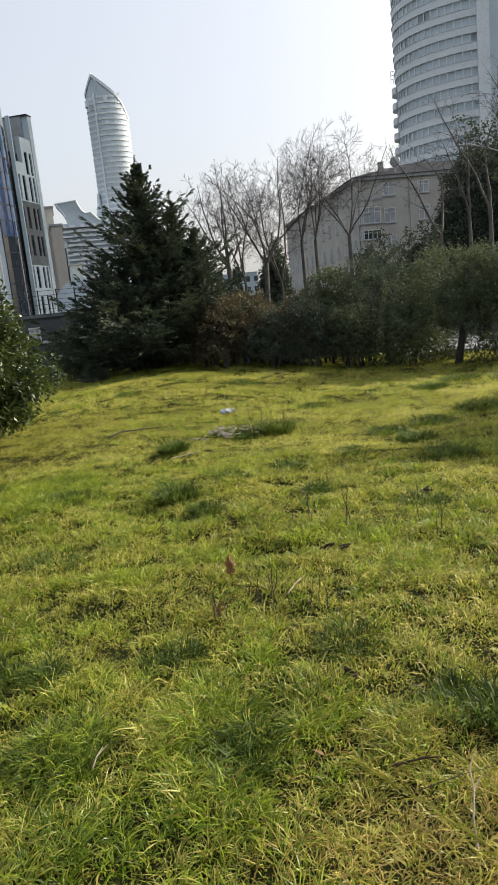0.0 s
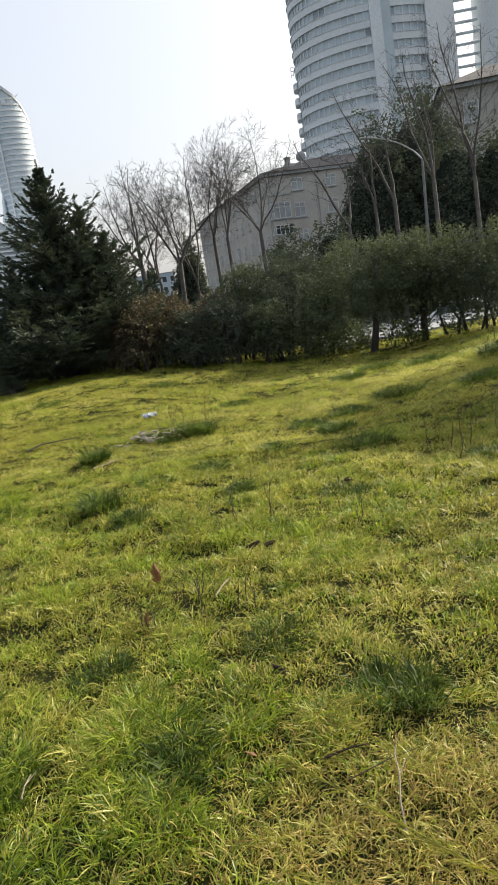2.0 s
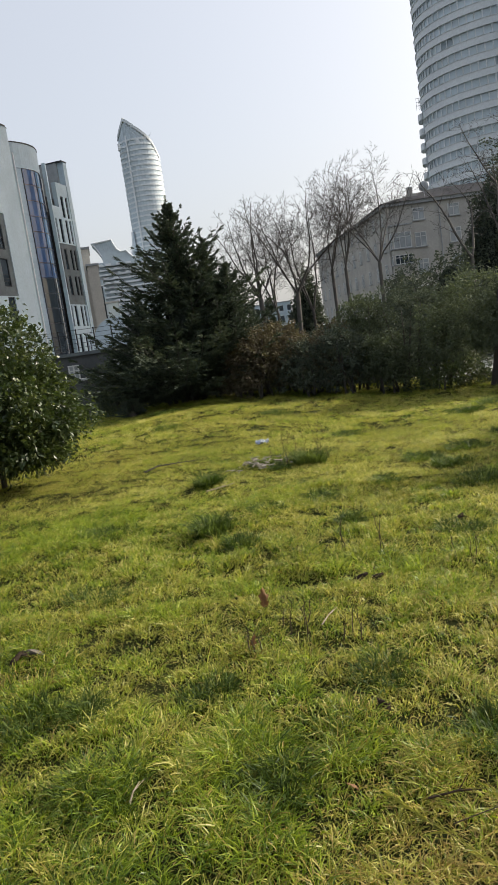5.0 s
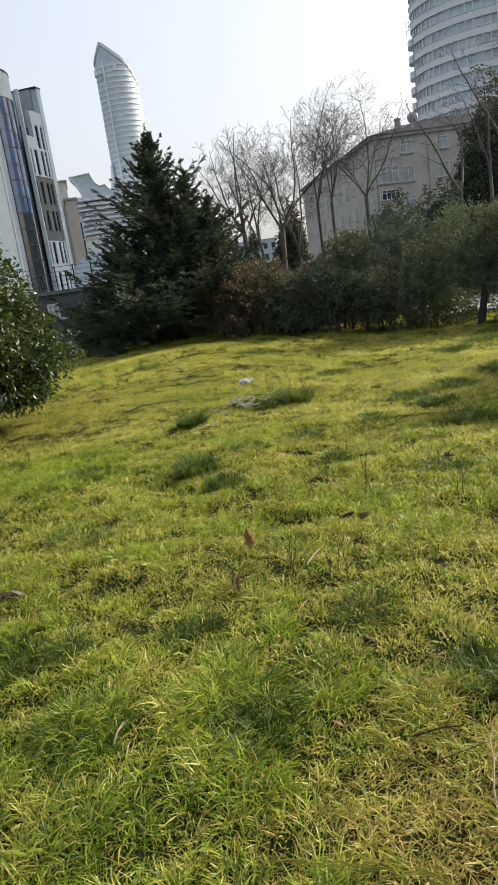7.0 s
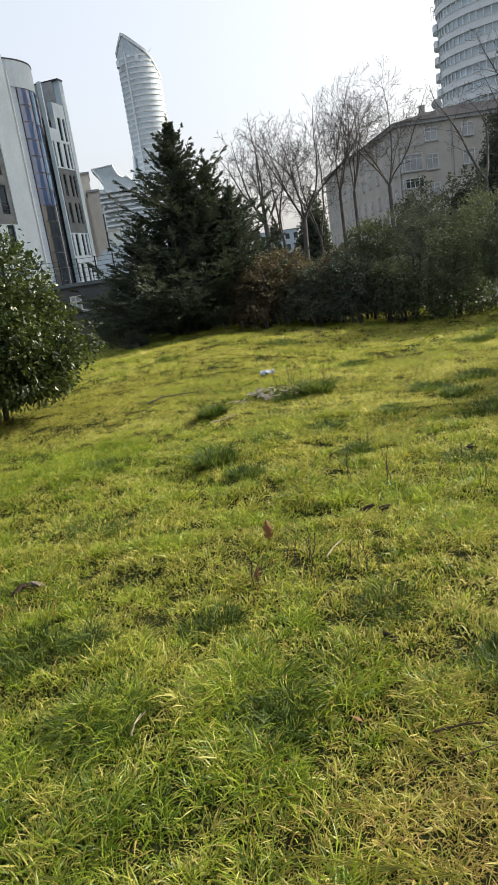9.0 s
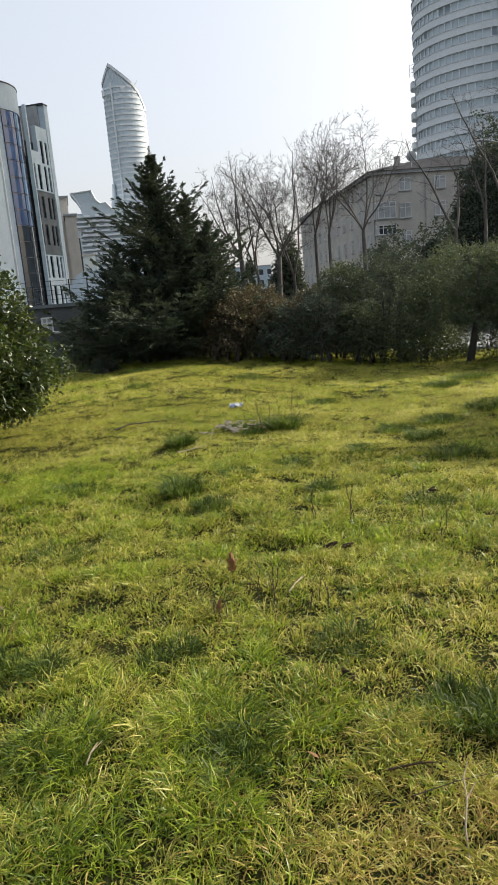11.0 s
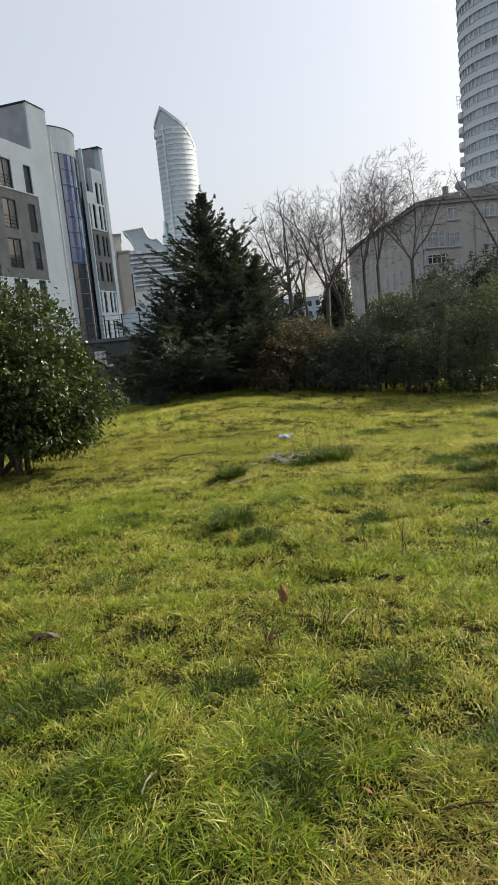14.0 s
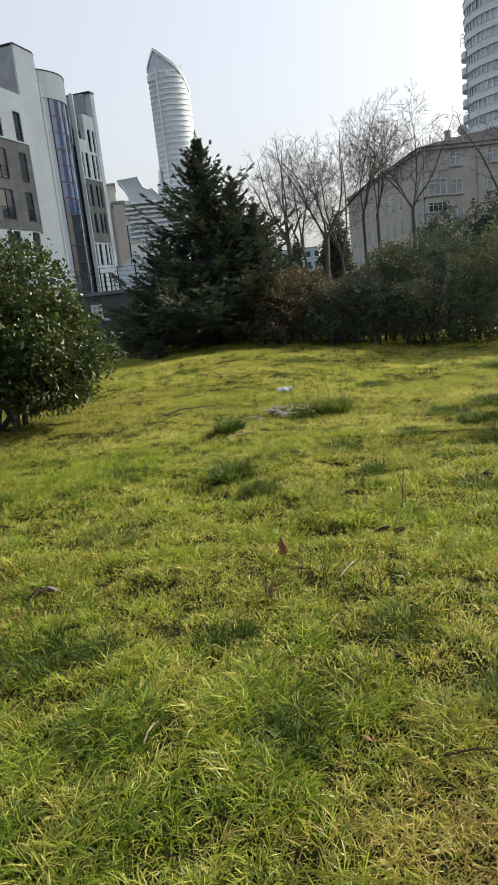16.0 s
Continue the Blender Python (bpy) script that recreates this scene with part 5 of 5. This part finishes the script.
        for wx in (-1.3, 1.3):
            w = part("wheel", Geo().tube([(wx, s * 0.66, 0.31), (wx, s * 0.88, 0.31)], [0.31, 0.31], 18), M_DARK, t)
            part("rim", Geo().tube([(wx, s * 0.87, 0.31), (wx, s * 0.90, 0.31)], [0.2, 0.19], 12), M_STEEL, w)
    return t


M_LAMPPOST = surface("weathered_paint", (0.20, 0.21, 0.215), (0.13, 0.135, 0.14), 0.7, 3.0, 30.0, 0.1)


def street_lamp():
    x, y, _ = at_bearing(10.1, 31.0)
    z = float(lie(x, y))
    t = thing("street_lamp", "grey steel street lamp with a long curved arm", "street lamp", (x, y, z))
    h = 5.75 - z
    part("pole", Geo().tube([(0, 0, 0), (0, 0, h * 0.5), (0.05, 0, h)], [0.10, 0.08, 0.05], 10), M_LAMPPOST, t)
    pts = [(0.05, 0, h), (-0.25, 0, h + 0.35), (-0.8, 0, h + 0.75), (-1.4, 0, h + 1.0), (-1.75, 0, h + 1.08)]
    part("arm", Geo().tube(pts, [0.04, 0.035, 0.03, 0.025, 0.025], 8), M_STEEL, t)
    part("lamp_head", Geo().tube([(-1.6, 0, h + 1.05), (-1.9, 0, h + 1.13), (-2.3, 0, h + 1.17), (-2.45, 0, h + 1.16)], [0.03, 0.06, 0.055, 0.02], 8), M_STEEL, t)


road()
pavement()
M_SILVER, M_CARWHITE, M_CARDARK = paint("silver_paint", (0.55, 0.56, 0.57)), paint("white_paint", (0.78, 0.78, 0.77)), paint("dark_paint", (0.05, 0.055, 0.06))
car(3.1, 27.6, 8, M_CARWHITE, "white car parked behind the hedge")
car(-6.0, 28.6, 4, M_CARDARK, "dark car parked behind the hedge")
car(12.0, 28.6, 6, M_SILVER, "silver car parked behind the hedge")
street_lamp()


# ---- small things on the grass ----
def tussock(x, y, h, r, seed, mat=M_TUFT, label="coarse dark green grass tussock", n=0):
    """A ragged clump: a few crowns of arching blades close together."""
    rng, n = np.random.default_rng(seed), n or int(500 + 1700 * h + 900 * r)
    crowns = 3 + int(r * 22)
    ca, cq = rng.uniform(0, 6.28, crowns), r * rng.random(crowns) ** 0.6 * 0.72
    k = rng.integers(0, crowns, n)
    grow = rng.uniform(0.55, 1.1, crowns)[k]
    a, q = rng.uniform(0, 6.28, n), min(0.42 * r, 0.09) * rng.random(n) ** 0.7 * grow
    px, py = x + cq[k] * np.cos(ca[k]) + q * np.cos(a), y + cq[k] * np.sin(ca[k]) + q * np.sin(a)
    loose = rng.random(n) < 0.5                # blades between the crowns
    b = 0.9 * r * rng.random(n) ** 0.6
    px, py = np.where(loose, x + b * np.cos(a), px), np.where(loose, y + b * np.sin(a), py)
    hh = h * (0.66 if y < 3.5 else 0.74) * grow * rng.uniform(0.25, 1.15, n)
    ob = part("grass_tussock", blades("grass_tussock", px, py, hh, (0.0026 if y < 6 else 0.0030) * rng.uniform(0.7, 1.4, n), rng, mat, hh * rng.uniform(0.2, 1.5, n), a + rng.normal(size=n) * 0.7, 2))
    return tagged(ob, label, "grass", "grass tussocks")


NEAR_TUSSOCKS = [(-1.86, 5.34, 0.24, 0.17), (-1.48, 4.92, 0.17, 0.15), (-2.9, 5.5, 0.13, 0.3), (-1.92, 2.5, 0.17, 0.2), (-1.62, 2.54, 0.15, 0.11), (-0.65, 2.1, 0.13, 0.16), (0.19, 2.44, 0.17, 0.18),
                 (-0.3, 2.9, 0.12, 0.18), (0.15, 5.08, 0.15, 0.2), (-1.1, 2.75, 0.12, 0.16), (-1.3, 2.05, 0.14, 0.2), (-1.51, 5.89, 0.1, 0.2), (-0.7, 5.43, 0.12, 0.12), (1.4, 5.7, 0.16, 0.25),
                 (-2.3, 4, 0.11, 0.25)]
FAR_TUSSOCKS = [(-2.05, 8.5, 0.13, 0.28), (-1.85, 8.15, 0.16, 0.14), (-1.52, 8.44, 0.3, 0.22), (-2.54, 7.36, 0.26, 0.18), (0.43, 6.55, 0.18, 0.3), (-1.06, 6.29, 0.12, 0.2), (-0.46, 6.82, 0.12, 0.22), (0.19, 7.6, 0.16, 0.25), (-0.14, 8.1, 0.15, 0.25),
                (0.4, 8.6, 0.16, 0.3), (-1.3, 11, 0.15, 0.3), (1.1, 9.4, 0.2, 0.4), (2.2, 9.1, 0.22, 0.4), (2.9, 11, 0.26, 0.4), (3.6, 12, 0.3, 0.4), (0.6, 12.4, 0.2, 0.35),
                (-5, 12.6, 0.13, 0.4), (1.2, 13.2, 0.22, 0.4), (2, 12.7, 0.24, 0.4), (-3.2, 14.4, 0.15, 0.4), (-6.2, 15.5, 0.18, 0.4)]
for i, row in enumerate(NEAR_TUSSOCKS + FAR_TUSSOCKS):
    tussock(*row, 200 + i)
# paler rank grass round the near left tussock
tussock(-2.2, 2.8, 0.16, 0.26, 260, M_STRAW, "pale dry grass tussock", 120)
tussock(-2.75, 3.3, 0.14, 0.25, 261, M_STRAW, "pale dry grass tussock", 110)
tussock(-0.98, 3.13, 0.12, 0.1, 262, M_STRAW, "small dry brown tuft", 70)


def stems(x, y, n, h, seed, spread=0.05):
    """A few upright dry weed stems with stubs of side shoots."""
    rng = random.Random(seed)
    t = thing("weed_stem", "thin dry upright weed stems in the grass", "weed", (x, y, float(lie(x, y))), group="dry weed stems")
    for k in range(n):
        a, g = rng.uniform(0, 6.28), Geo()
        p = Vector((rng.uniform(-spread, spread), rng.uniform(-spread, spread), -0.01))
        hh, path = h * rng.uniform(0.6, 1.05), [p]
        for i in range(4):
            path.append(path[-1] + Vector((rng.gauss(0, 0.04) + 0.03 * math.cos(a), rng.gauss(0, 0.04), 0.25)) * hh)
        g.tube(path, [0.0036, 0.0032, 0.0027, 0.0021, 0.0013], 4)
        for i in (2, 3, 4):
            q = path[i]
            g.tube([q, q + Vector((rng.uniform(-0.04, 0.04), rng.uniform(-0.04, 0.04), 0.045))], [0.0018, 0.001], 3)
        part("stem", g, M_STEM, t)
    return t


for i, (x, y, n, h, sp) in enumerate([(-1.8, 10.7, 2, 0.62, 0.05), (-0.69, 4.59, 2, 0.26, 0.04), (-0.42, 4.62, 2, 0.34, 0.04), (-0.82, 3.36, 5, 0.2, 0.1), (-0.48, 3.29, 3, 0.18, 0.05), (-1.5, 8.6, 7, 0.48, 0.3), (-1.8, 8.5, 5, 0.42, 0.25), (1.05, 5.9, 7, 0.42, 0.25), (1.6, 6.6, 5, 0.4, 0.3),
                                       (3.3, 12.0, 9, 0.7, 0.4), (4.0, 12.6, 9, 0.8, 0.5), (-0.97, 3.16, 4, 0.16, 0.05), (0.15, 4.4, 3, 0.25, 0.1)]):
    stems(x, y, n, h, 300 + i, sp)


def dead_leaf(x, y, size, lean, turn, z=0.05, seed=1):
    """A curled brown plane leaf with ragged lobes, caught upright in the grass."""
    rng = random.Random(seed)
    t, g = thing("fallen_leaf", "curled dry brown leaf caught in the grass", "leaf", (x, y, float(lie(x, y)) + z), turn, "fallen leaves"), Geo()
    half = [0.05, 0.22, 0.34, 0.20, 0.24, 0.36, 0.22, 0.13, 0.16, 0.06, 0.01]
    cols, vs, fs = (-1.0, -0.55, 0.0, 0.55, 1.0), [], []
    for dd in (0, 0.0025):
        for i, hw in enumerate(half):
            zz = size * i / (len(half) - 1)
            for c in cols:
                w = size * hw * c * rng.uniform(0.8, 1.1)
                vs.append((w * (1 - 0.25 * abs(c)), size * (0.5 * (hw * c) ** 2 * 2 + 0.04 * math.sin(6 * i / 10 + 3 * c)) + lean * zz * zz / size + dd, zz + 0.25 * abs(w) + rng.uniform(-0.012, 0.012) * size))
    k, m = len(half) * 5, 5
    for i in range(len(half) - 1):
        for c in range(4):
            q = i * m + c
            fs += [(q, q + 1, q + m + 1, q + m), (k + q + m, k + q + m + 1, k + q + 1, k + q)]
    part("blade", g.add(vs, fs), M_DEADLEAF, t)
    part("stalk", Geo().tube([(0, 0, 0.01), (0.01, 0.01, -0.05)], [0.002, 0.0015], 4), M_BARK, t)


M_DEADLEAF = leafy("dead_leaf", [(0.0, (0.10, 0.045, 0.014)), (0.5, (0.17, 0.08, 0.024)), (1.0, (0.24, 0.125, 0.045))], 0.2, 0.7, 30.0)
dead_leaf(-1.026, 3.64, 0.12, 0.3, 15, 0.02)
dead_leaf(-0.987, 3.14, 0.09, 0.4, -30, 0.0, 2)
dead_leaf(0.13, 5.05, 0.05, 0.9, 60, 0.01)
dead_leaf(-0.35, 2.12, 0.04, 1.2, 100, 0.0)


def stick(name, label, pts, r, mat, category="stick", group=""):
    """A dry stick lying in the grass; pts: x, y, height over the ground."""
    x0, y0, _ = pts[0]
    z0 = float(lie(x0, y0))
    t = thing(name, label, category, (x0, y0, z0), group=group)
    path = [(x - x0, y - y0, float(lie(x, y)) - z0 + h) for x, y, h in pts]
    part("shaft", Geo().tube(path, [r * (1 - 0.6 * i / (len(pts) - 1)) for i in range(len(pts))], 6), mat, t)
    m = Vector(path[len(path) // 2])
    part("side_shoot", Geo().tube([m, m + Vector((0.03, 0.05, 0.02)) * (r / 0.004)], [r * 0.5, r * 0.25], 4), mat, t)
    return t


M_DRYWOOD = surface("dry_wood", (0.42, 0.35, 0.26), (0.26, 0.20, 0.14), 0.9, 14.0, 80.0, 0.3)
M_GREYWOOD = surface("weathered_wood", (0.19, 0.16, 0.13), (0.08, 0.065, 0.05), 0.9, 14.0, 80.0, 0.4)
M_DARKWOOD = surface("rotten_wood", (0.06, 0.042, 0.03), (0.022, 0.016, 0.013), 1.0, 14.0, 80.0, 0.5, 0.0, 0.08)
stick("stick", "thin pale dry twig lying in the grass", [(-0.652, 3.38, 0.03), (-0.622, 3.45, 0.05), (-0.584, 3.55, 0.06)], 0.004, M_DRYWOOD)
stick("branch", "long thin dead branch lying on the turf", [(-3.75, 8.35, 0.03), (-3.62, 8.52, 0.05), (-3.4, 8.65, 0.05), (-3.17, 8.78, 0.06)], 0.012, M_BARK)
stick("stick", "short pale stick lying in the grass", [(-2.42, 6.9, 0.04), (-2.28, 7.0, 0.05), (-2.15, 7.12, 0.06)], 0.008, M_DRYWOOD)
stick("stalk", "upright pale dry stalk", [(0.115, 1.69, 0.02), (0.11, 1.75, 0.08), (0.12, 1.81, 0.12), (0.115, 1.86, 0.15), (0.13, 1.9, 0.17)], 0.0038, M_DRYWOOD)
stick("stick", "thin dry twig lying in worn turf", [(-0.034, 1.93, 0.04), (0.1, 1.98, 0.05), (0.232, 2.03, 0.06)], 0.002, M_STEM)
stick("stick", "dark twig lying in worn turf", [(-0.11, 2.05, 0.03), (-0.01, 2.09, 0.04), (0.08, 2.12, 0.04)], 0.0045, M_DARKWOOD)
stick("stick", "forked dry twig lying in the grass", [(-1.14, 1.93, 0.03), (-1.136, 1.96, 0.05), (-1.125, 2.0, 0.06)], 0.004, M_DRYWOOD)


def grass_plume(pts, seed, n=60):
    """A tall drooping grass stalk with a loose feathery head along its upper half; pts: x, y, z."""
    rng = random.Random(seed)
    p0 = Vector(pts[0])
    t = thing("grass_plume", "tall drooping grass stalk with a loose feathery head", "grass", p0, group="tall grass plumes")
    path = [Vector(p) - p0 for p in pts]
    part("stalk", Geo().tube(path, [0.0022 - 0.0012 * i / (len(path) - 1) for i in range(len(path))], 5), M_STRAWSTEM, t)
    g = Geo()
    for k in range(n):
        f = (1 - 0.62 * rng.random() ** 1.4) * (len(path) - 1)
        i = min(int(f), len(path) - 2)
        q, d = path[i].lerp(path[i + 1], f - i), (path[i + 1] - path[i]).normalized()
        e = (d + Vector((rng.gauss(0, 0.22), rng.gauss(0, 0.22), rng.gauss(0, 0.22)))).normalized()
        s = rng.uniform(0.03, 0.11)
        g.tube([q, q + e * s * 0.5, q + e * s + Vector((0, 0, -0.1 * s))], [0.0007, 0.0012, 0.0005], 3, False)
    part("head", g, M_STRAWSTEM, t)


M_STRAWSTEM = leafy("straw_stem", [(0.0, (0.22, 0.23, 0.055)), (1.0, (0.42, 0.40, 0.12))], 0.5, 0.6, 20.0, 0.25, 1.6)
Z0 = float(lie(0.62, 1.05))
grass_plume([(0.62, 1.05, Z0), (0.46, 1.10, Z0 + 0.34), (0.24, 1.19, 0.385), (0.05, 1.42, 0.34), (-0.19, 1.72, 0.27)], 5, 150)
grass_plume([(0.42, 1.0, Z0), (0.22, 1.12, Z0 + 0.2), (-0.05, 1.33, 0.21), (-0.40, 1.42, 0.13)], 6, 120)
grass_plume([(0.30, 1.45, Z0), (0.36, 1.52, Z0 + 0.12), (0.28, 1.7, 0.16), (0.08, 1.98, 0.12)], 7, 30)


def chunk(x, y, size, label, mat, seed):
    """A broken lump of wood or bark."""
    rng = random.Random(seed)
    t = thing("wood_chunk", label, "wood", (x, y, float(lie(x, y)) + 0.01), rng.uniform(0, 180), "wood debris")
    for k in range(3):
        g, n = Geo(), 7
        o = Vector((rng.uniform(-0.6, 0.6), rng.uniform(-0.3, 0.3), rng.uniform(0.02, 0.25))) * size
        d = Vector((rng.uniform(0.6, 1.0), rng.uniform(-0.5, 0.5), rng.uniform(-0.1, 0.5))) * size
        g.tube([o - d * 0.5, o - d * 0.2, o + d * 0.2, o + d * 0.5], [size * 0.06, size * 0.17, size * 0.15, size * 0.05], n)
        g.v = [(a + rng.gauss(0, 0.03) * size, b + rng.gauss(0, 0.03) * size, c + rng.gauss(0, 0.02) * size) for a, b, c in g.v]
        part("splinter", g, mat, t)


chunk(-0.44, 4.06, 0.11, "dark broken piece of rotten wood", M_DARKWOOD, 1)
chunk(-2.258, 3.14, 0.09, "weathered broken piece of wood", M_GREYWOOD, 2)
chunk(-2.33, 3.12, 0.1, "dark broken piece of bark", M_DARKWOOD, 3)
chunk(0.2, 5.3, 0.11, "dark clod of rotten wood", M_DARKWOOD, 4)
chunk(-0.274, 2.6, 0.06, "small dark piece of bark", M_DARKWOOD, 5)
chunk(-0.75, 5.2, 0.05, "small dark piece of bark", M_DARKWOOD, 6)


M_DRYSTALK = surface("dry_stalk", (0.40, 0.365, 0.31), (0.20, 0.17, 0.14), 0.9, 14.0, 80.0, 0.3)


def cuttings():
    """A small heap of pale cut stalks."""
    rng = random.Random(9)
    t = thing("cuttings_heap", "small heap of pale dry cut stalks on the turf", "plant waste", (-2.13, 8.3, float(lie(-2.13, 8.3))))
    for k in range(62):
        a, p = rng.uniform(0, 6.28), Vector((rng.gauss(0, 0.15), rng.gauss(0, 0.16), rng.uniform(0.03, 0.12)))
        L, bend = rng.uniform(0.05, 0.17), rng.uniform(-3.5, 3.5)
        path = [p]
        for i in range(4):
            path.append(path[-1] + Vector((math.cos(a), math.sin(a), rng.uniform(-0.3, 0.3))) * L / 4)
            a += bend / 4
        part("stalk", Geo().tube(path, [0.0068, 0.0068, 0.006, 0.005, 0.004], 4), M_DRYSTALK, t)


def litter():
    """A crumpled piece of plastic film."""
    rng, n = random.Random(4), 9
    x, y = -2.56, 10.2
    t = thing("plastic_litter", "crumpled white and blue plastic wrapper lying on grass", "litter", (x, y, float(lie(x, y)) + 0.03), 20)
    for name, mat, x0, w in (("white_sheet", M_FILM, -0.02, 0.14), ("blue_sheet", M_FILMBLUE, -0.09, 0.075)):
        pts = [[(x0 + w * i / n, 0.13 * (j / n - 0.5) + rng.gauss(0, 0.004), 0.04 + 0.016 * math.sin(i * 0.9 + 0.7 * j) + 0.014 * math.sin(j * 1.1 + x0 * 30) + rng.uniform(-0.015, 0.015)) for j in range(n + 1)] for i in range(n + 1)]
        vs = [p for r in pts for p in r]
        m = len(vs)
        fs = [(i * (n + 1) + j, (i + 1) * (n + 1) + j, (i + 1) * (n + 1) + j + 1, i * (n + 1) + j + 1) for i in range(n) for j in range(n)]
        part(name, Geo().add(vs + [(a, b, c - 0.003) for a, b, c in vs], fs + [tuple(m + i for i in f[::-1]) for f in fs]), mat, t)


M_FILM = surface("plastic_film", (0.52, 0.55, 0.62), (0.40, 0.43, 0.52), 0.3, 10.0, 60.0, 0.1)
M_FILMBLUE = surface("blue_film", (0.40, 0.48, 0.66), (0.30, 0.38, 0.55), 0.3, 10.0, 60.0, 0.1)
cuttings()
litter()
# seedling conifer beside the big one
conifer("conifer_seedling", "small feathery conifer seedling at the grass edge", -7.3, 16.15, 0.5, 0.42, 90, 40, spray=0.05, low=0.02)
